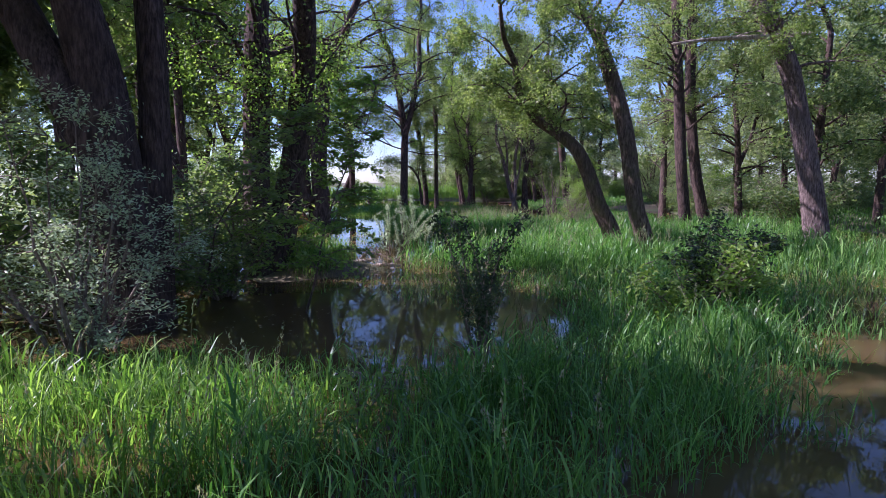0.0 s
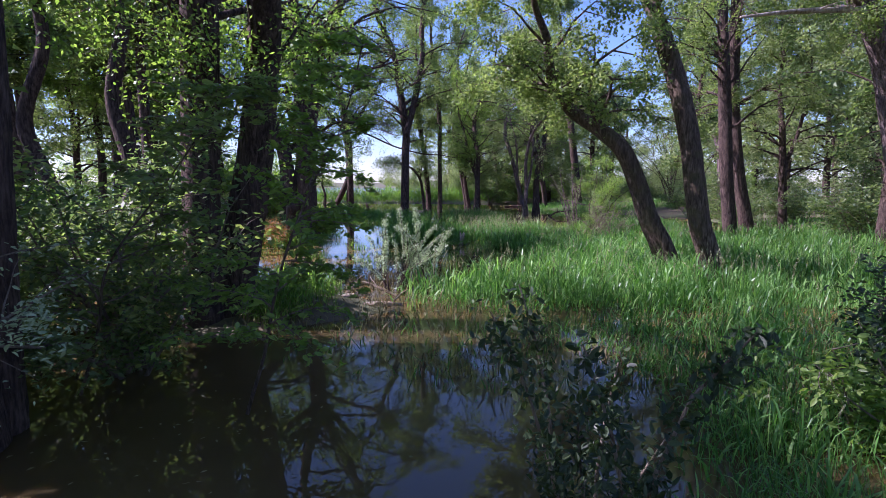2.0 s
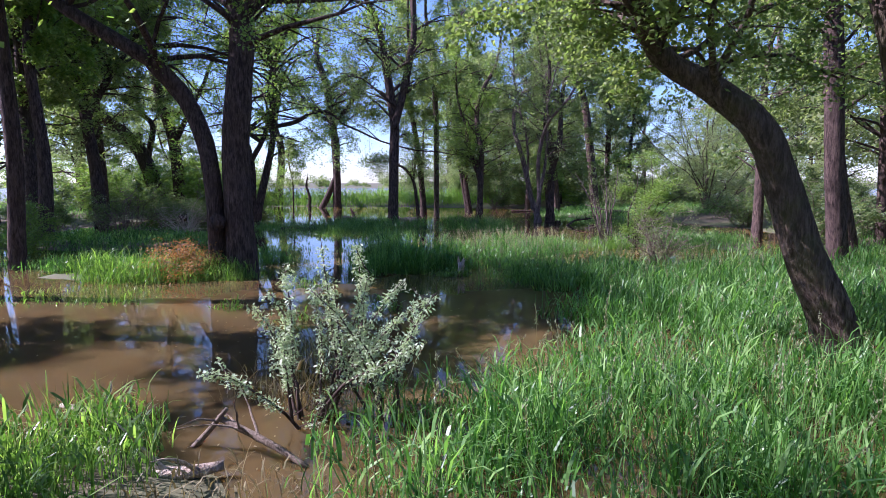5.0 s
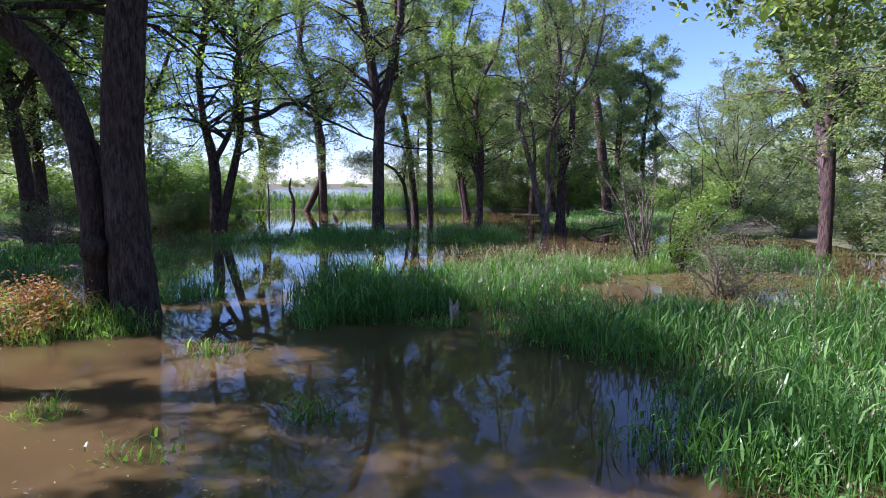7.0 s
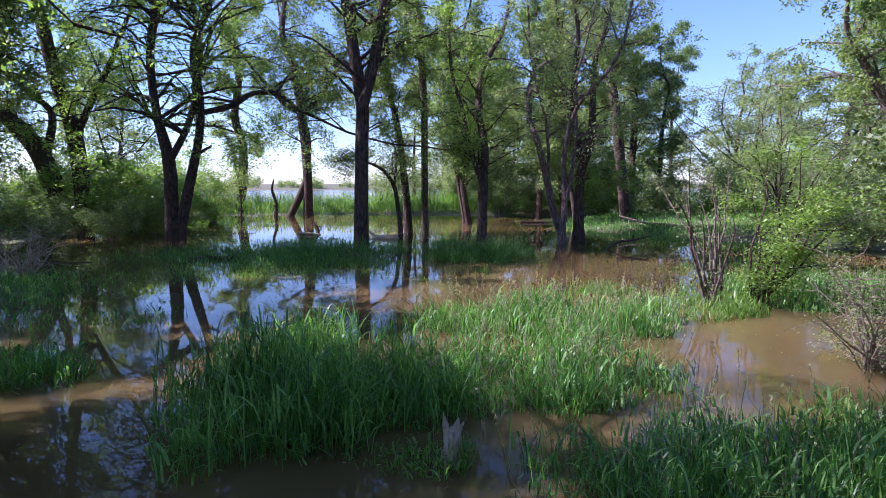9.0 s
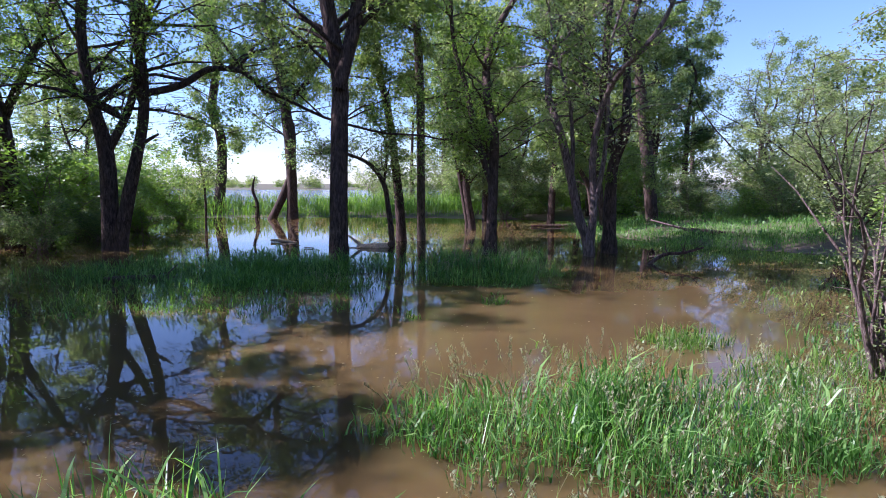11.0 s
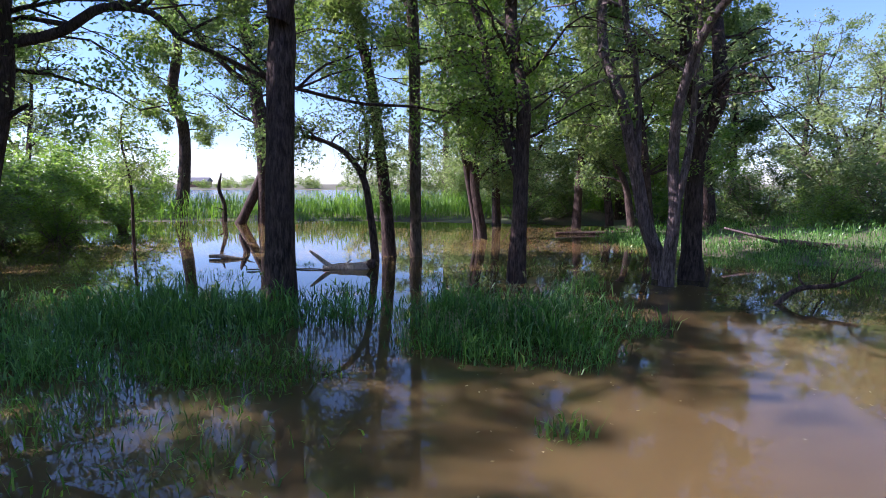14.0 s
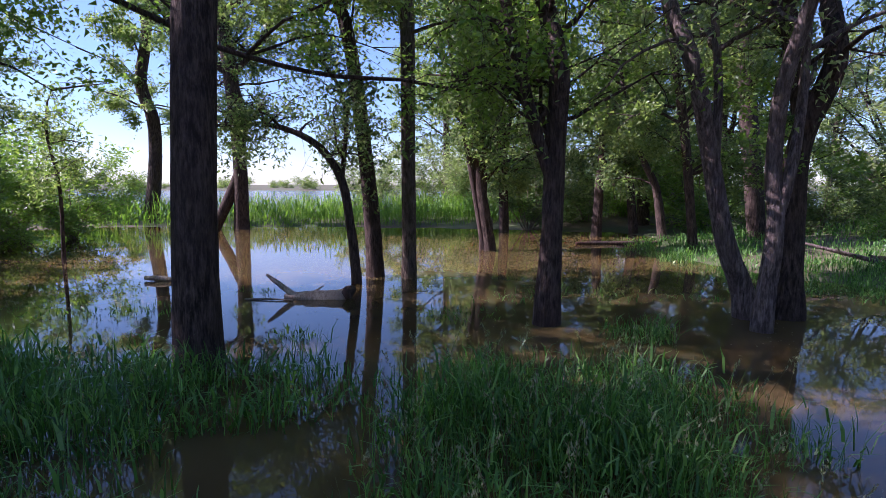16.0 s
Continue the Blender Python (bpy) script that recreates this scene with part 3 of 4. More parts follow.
tree("cottonwood_tree", "thin bowed cottonwood arching over driftwood", 41.1,
     [[(-1.5, -0.02, 0.112), (-1.59, 1.15, 0.101), (-1.74, 2.05, 0.09), (-2.17, 2.7, 0.078), (-2.77, 3.03, 0.062), (-3.54, 3.19, 0.045), (-4.21, 3.08, 0.028)],
      [(-1.75, 1.99, 0.056), (-1.64, 3.35, 0.045), (-1.92, 4.1, 0.034), (-2.41, 4.53, 0.017)]], 4.6, 30, leaf=LEAF_BLUE, n=2400, size=0.075, low=2.3, reach=1.2, limbs=16)
tree("cottonwood_tree", "leaning cottonwood in water, one side sunlit", 38.1,
     [[(4.71, -0.06, 0.175), (4.41, 1.12, 0.145), (4.14, 2.35, 0.135), (3.8, 3.55, 0.128), (3.47, 4.55, 0.115)],
      [(4.19, 2.19, 0.066), (4.18, 3.39, 0.062), (4.07, 4.55, 0.05)]], 14, 31, leaf=LEAF_PALE, bark=BARK_GREY, n=3400, size=0.075, low=3.4, reach=2.2, limbs=24)
tree("cottonwood_tree", "forked cottonwood with slim pale stems, in water", 37.3,
     [[(4.58, 0.0, 0.135), (4.63, 0.9, 0.12), (4.66, 1.5, 0.11), (4.62, 2.16, 0.105), (4.58, 3.17, 0.10), (4.7, 4.16, 0.09)],
      [(4.65, 1.4, 0.085), (4.82, 2.2, 0.08), (4.95, 3.0, 0.07), (5.02, 4.2, 0.05)]], 12, 32, bark=BARK_GREY, n=3000, size=0.075, low=3.2, reach=1.9, limbs=24)
tree("cottonwood_tree", "rough dark cottonwood bending outward, in water", 38.1,
     [[(5.37, -0.1, 0.235), (5.36, 0.5, 0.205), (5.36, 1.37, 0.185), (5.4, 2.6, 0.16), (5.67, 3.63, 0.15), (5.82, 4.55, 0.14)],
      [(5.4, 3.0, 0.14), (5.06, 4.66, 0.124), (5.1, 5.82, 0.112)]], 13, 33, leaf=LEAF_PALE, n=3400, size=0.075, low=3.0, reach=2.0, limbs=24, tuft=((5.5, 2.5, 0.4, 420), (5.1, 3.4, 0.5, 500)))
tree("cottonwood_tree", "slender multi-stemmed tree with hanging foliage", 47.0,
     [[(1.61, 0.02, 0.204), (1.36, 1.92, 0.17), (1.14, 4.07, 0.119), (0.91, 7.27, 0.102)],
      [(1.37, 0.74, 0.11), (0.93, 3.25, 0.085), (0.5, 5.53, 0.068), (0.34, 7.27, 0.051)],
      [(1.45, 1.08, 0.102), (1.47, 4.07, 0.085), (1.24, 6.33, 0.068)]], 15, 34, leaf=LEAF_BLUE, n=14000, size=0.1, low=1.7, reach=1.8, limbs=30)
tree("cottonwood_tree", "crooked thin tree at the water's edge", 50.0, [[(7.96, 0.03, 0.169), (7.68, 1.92, 0.139), (7.25, 2.8, 0.119), (6.64, 4.44, 0.09), (6.34, 6.34, 0.07)]],
     12, 35, leaf=LEAF_BLUE, n=8500, size=0.1, low=1.6, reach=2.0, limbs=26)
tree("cottonwood_tree", "dark upright tree at the water's edge", 53.0, [[(7.93, 0.21, 0.183), (7.66, 2.59, 0.16), (7.28, 5.9, 0.126), (7.05, 9.11, 0.103)]],
     15, 36, leaf=LEAF_BLUE, n=9000, size=0.11, low=1.8, reach=2.4, limbs=30)
tree("cottonwood_tree", "dark upright tree at the water's edge", 46.0, [[(7.34, 0.33, 0.144), (7.06, 2.72, 0.136), (6.73, 4.72, 0.128), (6.32, 6.97, 0.112)]],
     14, 37, n=7500, size=0.1, low=2.2, reach=2.2, limbs=28)
tree("cottonwood_tree", "tall cottonwood at the edge of the wood", 48.0, [[(10.23, -0.13, 0.307), (9.84, 3.52, 0.276), (9.36, 7.08, 0.23), (8.52, 9.97, 0.184), (8.42, 11.68, 0.153)]],
     16, 38, n=7000, size=0.11, low=4.5, reach=1.9, limbs=28)
tree("cottonwood_tree", "cottonwood with pale bark among brush", 36.0, [[(15.68, 0.4, 0.293), (15.46, 3.26, 0.272), (15.12, 4.48, 0.23), (14.25, 5.68, 0.146), (13.58, 6.47, 0.094)],
     [(15.29, 4.07, 0.188), (15.43, 6.27, 0.167), (15.34, 8.61, 0.146)]], 14, 39, bark=BARK_GREY, n=9000, size=0.1, low=3.6, reach=3.0)
tree("sapling", "thin sapling standing in open water", 44.0, [[(-9.25, 0.37, 0.049), (-9.24, 1.92, 0.042), (-9.43, 3.16, 0.035), (-9.44, 3.97, 0.028)]],
     5.0, 40, n=700, size=0.08, low=2.0, reach=0.9, limbs=10)
tree("cottonwood_tree", OLD, 47.0, [[(-24.02, 0.3, 0.336), (-24.04, 4.54, 0.302), (-24.12, 8.4, 0.235), (-24.53, 11.24, 0.168)]], 15, 41, n=7000, size=0.12, low=3.5)


# ---------------------------------------------------------------- wood behind and around
def wood_tree(seed, top, r, n, size, low, reach, leaf, limbs=34, lean=0.6):
    rng = np.random.default_rng(seed)
    lx = rng.normal(0, lean)
    stems = [[(0, 0.0, r), (lx * 0.2, top * 0.2, r * 0.85), (lx * 0.6, top * 0.42, r * 0.65), (lx, top * 0.62, r * 0.45)]]
    if seed % 2:
        stems.append([(lx * 0.3, top * 0.24, r * 0.55), (lx * 0.3 - 0.8, top * 0.4, r * 0.42), (lx * 0.3 - 1.3, top * 0.6, r * 0.3)])
    return tree("woodland_tree", "leafy cottonwood in the surrounding wood", 0.0, stems, top, seed, leaf=leaf, n=n, size=size, low=low, reach=reach, limbs=limbs, spread=0.38, split=False)


def bush(name, label, x, y, height, width, seed, leaf, n, size, stems=9, z=0.0, bark=None, droop=0.3, slim=0.5, scatter=0.16, lean=0.0, single=False, wand=False, oval=False):
    """A shrub: crooked stems from one foot, twigs and small leaves."""
    rng = np.random.default_rng(seed)
    root = tagged(empty(name, x, y, z), label, "shrub", {"woodland_shrub": "shrubs under the trees", "thicket": "thickets at the edge of the wood", "far_shrub": "bushes on the far shore"}.get(name, ""))
    wood, clumps = Gather(), []
    for i in range(stems):
        az = rng.uniform(0, 2 * np.pi)
        out = rng.uniform(0.1, 1.0) * width / height
        st = grow_branch(rng, (rng.normal(0, 0.07), rng.normal(0, 0.07), -0.3), (math.cos(az) * out + lean, math.sin(az) * out, 1.0), (height + 0.3) * rng.uniform(0.7, 1.08), 0.008 + 0.008 * height, 0.06, 7)
        if single:
            wood.add(*tube(st[:, :3], np.maximum(st[:, 3], 0.003), 5))
        else:
            mesh_object("stem", *tube(st[:, :3], np.maximum(st[:, 3], 0.003), 6), bark or TWIG, root)
        clumps.append(st[4:, :3])
        if wand:
            w = smooth_line(st, 0.03)
            clumps += [w[len(w) // 2:, :3]] * 3
        for _ in range(2 if wand else 7):
            k = rng.integers(2, 8)
            az2 = rng.uniform(0, 2 * np.pi)
            tw = grow_branch(rng, st[k, :3], (math.cos(az2), math.sin(az2), rng.uniform(-0.1, 0.9)), width * rng.uniform(0.25, 0.6), 0.005 + 0.002 * height, droop * 0.4, 4)
            wood.add(*tube(tw[:, :3], np.maximum(tw[:, 3], 0.002), 3))
            clumps.append(tw[1:, :3])
    v, f = wood.done()
    tagged(mesh_object("twig", v, f, bark or TWIG, root), kind="stuff")
    if n:
        v, f = leaf_cloud(rng, clumps, n, size, scatter, droop, slim, single, oval)
        tagged(mesh_object("foliage", v, f, leaf, root, False), kind="stuff")
    return root


def place(proto, x, y, turn, k, z=0.0):
    return copy_thing(proto, Matrix.LocRotScale((x, y, z), Euler((0, 0, turn)), (k, k, k)))


WOOD = [wood_tree(101, 15, 0.28, 7000, 0.14, 3.0, 3.0, LEAF), wood_tree(102, 13, 0.24, 7000, 0.14, 2.4, 2.8, LEAF_BLUE),
        wood_tree(103, 11, 0.2, 7000, 0.14, 1.8, 2.7, LEAF_PALE), wood_tree(104, 16, 0.3, 7000, 0.14, 3.6, 3.2, LEAF)]
BUSHES = [bush("woodland_shrub", "dense green shrub in the wood", 0, 0, 2.6, 1.9, 111, LEAF_LIME, 6000, 0.13, 12, scatter=0.15, single=True),
          bush("woodland_shrub", "dense dark shrub in the wood", 0, 0, 3.2, 2.2, 112, LEAF_BLUE, 6000, 0.14, 12, scatter=0.16, single=True),
          bush("woodland_shrub", "pale willow shrub in the wood", 0, 0, 3.6, 2.0, 113, LEAF_PALE, 6000, 0.125, 13, scatter=0.15, single=True),
          bush("thicket", "tall green thicket at the edge of the wood", 0, 0, 4.6, 3.2, 115, LEAF_LIME, 7500, 0.21, 12, scatter=0.24, single=True),
          bush("thicket", "tall dark thicket at the edge of the wood", 0, 0, 5.2, 3.6, 116, LEAF_BLUE, 7500, 0.21, 12, scatter=0.25, single=True),
          bush("thicket", "tall pale willow thicket", 0, 0, 5.6, 3.2, 117, LEAF_PALE, 7500, 0.20, 12, scatter=0.24, single=True)]
# spots behind and beside the start are unseen, added to block sky light
WOOD_SPOTS = [(-19, 33), (-24, 26), (-30, 38), (-24, 13), (-19, 4), (-27, 8), (-12, 1), (-32, 54), (-29, 64), (-24, 60),
              (0.5, 69), (-2.5, 73), (3.2, 64), (5, 58), (10, 63), (15, 56), (13.5, 70), (19, 64), (24, 57), (3.5, 72), (8, 80), (20, 76), (27, 70), (34, 62),
              (30, 48), (24, 44), (37, 40), (20, 30), (26, 23), (18, 17), (31, 13), (15, 8), (22, 4), (25.5, 33), (42, 55), (-3.5, -4), (3.5, -5), (8.5, 0.5), (11, 6.5), (-10, -3), (7, -6), (-18, 16.5), (13.5, 26.5), (12.3, 19.5), (16.5, 22), (10.9, 28.8), (-17, 37.5), (-15.5, 30.5), (-6, -7), (0.5, -14), (14, -8), (-14, -12), (-21, 42), (-22, 30), (-24, 35), (-21, 16), (2.8, 54), (6.2, 52), (9.2, 55.5), (13.5, 57), (28, 41), (33, 48), (38, 56), (30, 60), (36, 66), (45, 62), (41, 46), (18.5, 31.5), (26, 52)]
wr = np.random.default_rng(5)
first_used = set()
for i, (x, y) in enumerate(WOOD_SPOTS):
    k = int(wr.integers(0, 4))
    turn, size = wr.uniform(0, 6.28), wr.uniform(0.85, 1.15)
    if k in first_used:
        place(WOOD[k], x, y, turn, size)
    else:
        first_used.add(k)
        WOOD[k].matrix_basis = Matrix.LocRotScale((x, y, 0), Euler((0, 0, turn)), (size, size, size))
# shrubs from (-5.4, 7.7) to (-5.2, 11.6) are added to shade the mud
BUSH_SPOTS = [(-13, 46, 0), (-16, 48, 1), (-19, 47, 0), (-22, 50, 1), (-17, 53, 0), (-25, 40, 1), (-20, 38, 0), (-14.5, 30, 1), (-17, 27, 0), (-12, 25, 0), (-13, 16, 0),
              (-8, 8, 1), (-15, 20, 0), (-21, 57, 0), (-18, 61, 0), (-23, 63, 1), (-26, 55, 0), (4, 55, 1), (7, 57, 1), (11, 54, 0), (14, 52, 1), (17, 50, 2), (12.5, 49, 1), (9.5, 59, 0),
              (19, 46, 2), (22, 50, 0), (15.5, 46, 1), (18.5, 40, 0), (21, 37, 1), (17.5, 33, 1), (15, 29, 1), (13.5, 34.5, 1), (19, 27, 1), (13, 21, 1), (15, 24, 1), (14, 16, 1), (17, 13, 1), (26, 40, 2),
              (-1.5, 64.5, 1), (1.2, 66, 2), (4.4, 63.5, 1), (-4.2, 66.5, 2), (8.6, 66.5, 1), (-15.5, 50, 0), (-18.5, 49.5, 0), (-21.5, 46, 0), (-13.2, 50.5, 0), (-24, 48, 0), (2.6, 60, 1), (6, 66, 0), (12, 75, 1), (16, 68, 1), (22, 60, 0), (28, 52, 1), (29, 30, 0), (12, 12.5, 1), (11.5, 26.5, 1), (13, 30, 1), (1, 64, 1), (-5.4, 7.7, 1), (-6.4, 9.9, 1), (-8.4, 9.6, 1), (-5.2, 11.6, 1), (-9.2, 12.5, 1), (-7.4, 13.6, 0), (29, 36, 4), (33, 29, 4), (34, 22, 4), (38, 33, 4), (26, 17, 4), (30, 25, 4), (23, 12, 4), (20, 20, 4), (-13.4, 36, 1), (-12.4, 38.8, 1), (-15, 40, 1), (-17.5, 41.5, 1), (-14.5, 44.3, 1), (-12.4, 42.2, 1), (-19, 44, 1), (-14.8, 33.5, 1), (-16.2, 42.6, 0), (-18.5, 46, 3), (-21.5, 47, 3), (-15.2, 46.4, 3), (-24, 44, 3), (-14.2, 41.8, 3), (-16.6, 41.9, 3), (-19.5, 41, 3),
              (24, 62, 1), (19, 55, 1), (26, 47, 4), (31, 43, 4), (23, 33, 4), (27, 28, 3), (20, 25, 4), (17, 61, 1), (11, 68, 1), (14.5, 64, 0), (21, 68, 1), (33, 37, 4), (19, 15, 4), (24, 20, 3), (36, 45, 4), (6.5, 70, 1), (2, 71, 0), (30, 58, 1), (16.5, 37.5, 2), (13.5, 46.5, 0)]
first_used = set()
for x, y, k in BUSH_SPOTS:
    k = k + 3 if y > 48.5 else k
    turn, size = wr.uniform(0, 6.28), wr.uniform(0.75, 1.2) * (0.66 if -15 < x < -10 and y > 42 else 0.8 if x < -10 else 1.0)
    if k in first_used:
        place(BUSHES[k], x, y, turn, size)
    else:
        first_used.add(k)
        BUSHES[k].matrix_basis = Matrix.LocRotScale((x, y, 0), Euler((0, 0, turn)), (size, size, size))
FAR_SHRUB = bush("far_shrub", "green hedge bush on the far shore of the lake", -150, 240, 3.6, 2.6, 114, LEAF, 1500, 0.4, 5, scatter=0.5, single=True)
# far shore of the lake
for i in range(44):
    x = -145 + 5.6 * i + wr.uniform(-3, 3)
    y = 236 + wr.uniform(-6, 40)
    place(FAR_SHRUB, x, y, wr.uniform(0, 6.28), wr.uniform(0.5, 1.5), 0.5)


# ---------------------------------------------------------------- grass
def blades(rng, x, y, z, height, width, bend, simple=False, leafy=0.66):
    """Curved grass blades: corners, quads, tips."""
    n = len(x)
    az = rng.uniform(0, 2 * np.pi, n)
    lean = np.abs(rng.normal(0, bend, n)) + 0.06
    side = rng.uniform(0, 1, n) < leafy
    z = np.where(side, z + height * rng.uniform(0.15, 0.75, n), z)
    lean = np.where(side, rng.uniform(0.3, 1.25, n), lean)
    height = np.where(side, height * rng.uniform(0.2, 0.45, n), height)
    width = np.where(side, width * 1.5, width * 0.75)
    dx, dy = np.cos(az), np.sin(az)
    wx, wy = -np.sin(az + rng.normal(0, 0.5, n)), np.cos(az + rng.normal(0, 0.5, n))
    levels = []
    for t, w in ((0.0, 0.8), (0.55, 0.9)) if simple else ((0.0, 0.8), (0.45, 1.0), (0.8, 0.7)):
        off = height * lean * t**2
        cx, cy, cz = x + dx * off, y + dy * off, z + height * t * (1 - 0.25 * lean * t)
        hw = width * w * 0.5
        levels += [np.stack([cx - wx * hw, cy - wy * hw, cz], 1), np.stack([cx + wx * hw, cy + wy * hw, cz], 1)]
    off = height * lean
    levels.append(np.stack([x + dx * off, y + dy * off, z + height * (1 - 0.25 * lean - 0.12 * lean**2)], 1))
    v = np.stack(levels, 1).reshape(-1, 3)
    if simple:
        b = (np.arange(n) * 5)[:, None]
        return v, b + np.array([[0, 1, 3, 2]]), b + np.array([[2, 3, 4]])
    b = (np.arange(n) * 7)[:, None]
    q = np.concatenate([b + np.array([[0, 1, 3, 2]]), b + np.array([[2, 3, 5, 4]])])
    t3 = b + np.array([[4, 5, 6]])
    return v, q, t3


def grass_patch(label, cx, cy, rx, ry, n, height, seed, mat=None, width=0.011, bend=0.24, heads=0, turn=0.0, edge=0.75, name="reed_grass"):
    """One stand of grass in a ragged oval."""
    rng = np.random.default_rng(seed)
    n = int(n * 0.8)
    m = int(n * 2.4)
    a, r = rng.uniform(0, 2 * np.pi, m), np.sqrt(rng.uniform(0, 1, m))
    ragged = 1 + 0.14 * np.sin(3 * a + seed) + 0.1 * np.sin(7 * a + 2 * seed) + 0.07 * np.sin(13 * a + seed)
    u, w = rx * r * np.cos(a) * ragged, ry * r * np.sin(a) * ragged
    x, y = cx + u * math.cos(turn) - w * math.sin(turn), cy + u * math.sin(turn) + w * math.cos(turn)
    clump = 0.5 + 0.25 * np.sin(x * 4.1 + 1.3 * np.sin(y * 2.3)) + 0.25 * np.sin(y * 4.7 + 1.7 * np.sin(x * 1.9 + seed))
    keep = rng.uniform(0, 1, m) < (0.25 + 0.75 * clump) * np.clip((1.08 - r) / (1.08 - edge), 0, 1)
    x, y, r, clump = x[keep][:n], y[keep][:n], r[keep][:n], clump[keep][:n]
    z = np.maximum(ground_height(x, y), -0.15) - 0.02
    swell = 0.5 + 0.5 * np.sin(x * 1.9 + 1.1 * np.sin(y * 1.3 + seed)) * np.sin(y * 2.1 + 0.9 * np.sin(x * 1.1))
    h = height * rng.uniform(0.35, 1.15, len(x)) * (1.05 - 0.35 * np.clip(r - 0.5, 0, 1)) * (0.72 + 0.25 * clump + 0.28 * swell)
    v, q, t = blades(rng, x, y, z, h, width * rng.uniform(0.45, 1.5, len(x)), bend, cy > 23.5)
    ob = tagged(mesh_object(name, v, [q, t], mat or GRASS, None, False), label, "grass", kind="stuff")
    if heads:
        pick = rng.integers(0, len(x), heads)
        stalk, head = Gather(), Gather()
        hh = height * rng.uniform(1.1, 1.5, heads)
        for i, k in enumerate(pick):
            ln = grow_branch(rng, (x[k], y[k], z[k]), (rng.normal(0, 0.12), rng.normal(0, 0.12), 1), hh[i], 0.0035, 0.03, 5)
            stalk.add(*tube(ln[:, :3], np.maximum(ln[:, 3], 0.0018), 3))
            top = ln[-2:, :3]
            c = top[0] + (top[1] - top[0]) * rng.uniform(0, 1.2, (20, 1)) + rng.normal(0, 0.008, (20, 3))
            head.add(*leaves(c, 0.028, rng, -1.0, 0.35, 0.3))
        sv, sf = stalk.done()
        hv, hf = head.done()
        tagged(mesh_object("seed_stalks", sv, sf, GRASS_DRY, None), "thin green stalks of flowering reed grass", "grass", kind="stuff")
        tagged(mesh_object("seed_heads", hv, hf, SEED, None, False), "pale feathery seed heads of reed grass", "grass", kind="stuff")
    return ob


TALL = "tall green reed grass growing from flood water"
grass_patch("bright sunlit grass, tall and tangled", -2.9, 3.7, 2.1, 1.7, 9000, 0.58, 201, GRASS_LIME, 0.009, heads=30)
grass_patch("tall grass in shade, wet at its foot", -0.1, 3.5, 1.7, 1.25, 6500, 0.62, 202, GRASS, 0.008, heads=20)
grass_patch("tall grass in shade, wet at its foot", 1.3, 4.4, 1.5, 1.0, 4800, 0.68, 242, GRASS, 0.008, heads=8)
grass_patch("tall grass in shade, wet at its foot", 2.4, 5.7, 1.7, 0.8, 4800, 0.62, 256, GRASS, 0.008, heads=8)
grass_patch("tall grass in shade, wet at its foot", 3.1, 6.9, 1.9, 1.1, 5500, 0.58, 203, GRASS, 0.009, heads=20)
grass_patch("broad stand of tall green reed grass", 2.5, 12.9, 3.4, 1.9, 17000, 0.70, 204, width=0.011, heads=120)
grass_patch("broad stand of tall green reed grass", 7.4, 13.4, 3.8, 4.2, 15000, 0.72, 205, width=0.012, heads=30)
grass_patch("broad stand of tall green reed grass", 4.9, 18.6, 3.5, 2.4, 14000, 0.70, 206, width=0.012, heads=120, turn=-0.5)
grass_patch("broad stand of tall green reed grass", 3.4, 16.7, 1.7, 1.3, 7000, 0.62, 257, heads=10)
grass_patch("broad stand of tall green reed grass", 9.8, 20.5, 4.2, 4.0, 11000, 0.7, 207, width=0.015)
grass_patch(TALL, 3.6, 9.2, 2.6, 1.9, 8000, 0.55, 208)
grass_patch("dark round clump of dense grass", -1.05, 22.1, 1.35, 1.4, 9000, 0.88, 209, width=0.011)
grass_patch(TALL, 1.3, 22.7, 1.6, 1.1, 6000, 0.6, 210, heads=150)
grass_patch(TALL, 3.0, 20.4, 2.2, 1.2, 8000, 0.55, 211, heads=50)
grass_patch("bright grass thinning out into shallow water", 4.2, 20.8, 1.8, 1.4, 4500, 0.45, 212, GRASS_LIME)
grass_patch(TALL, 1.9, 25.2, 2.2, 0.95, 9000, 0.62, 213, heads=190)
grass_patch(TALL, 4.7, 26.4, 1.3, 0.9, 3500, 0.5, 214, GRASS_LIME)
grass_patch("bright grass on a small hump", -5.9, 20.5, 1.9, 0.9, 7000, 0.55, 215, GRASS_LIME)
grass_patch("brown sedge at the edge of the channel", -1.25, 14.2, 0.8, 0.9, 1300, 0.6, 243, GRASS_DRY, 0.008, 0.4)
grass_patch(TALL, -4.5, 23.0, 0.9, 0.8, 1500, 0.5, 216)
grass_patch(TALL, -2.5, 11.9, 0.75, 1.1, 3000, 0.5, 217, GRASS_LIME)
grass_patch("bright grass at the foot of dark trunks", -2.5, 11.1, 0.6, 0.75, 2200, 0.42, 270, GRASS_LIME)
grass_patch("sparse bright grass in shallow water", -6.6, 18.4, 2.1, 0.9, 1300, 0.34, 274, GRASS_LIME, 0.011, 0.4)
grass_patch("grass in shallow water beside the hump", -8.4, 22.3, 2.0, 1.5, 3500, 0.45, 275, GRASS, 0.013)
grass_patch("sparse grass in shallow water", -5.2, 25.6, 1.8, 1.0, 1000, 0.36, 276, GRASS, 0.012, 0.4)
grass_patch("sparse dry sedge on mud", -2.2, 10.3, 1.0, 0.6, 700, 0.3, 271, GRASS_DRY, 0.007, 0.7)
grass_patch("grass at the foot of a silvery shrub", -2.6, 4.95, 1.5, 0.9, 4200, 0.4, 272, GRASS, 0.008)
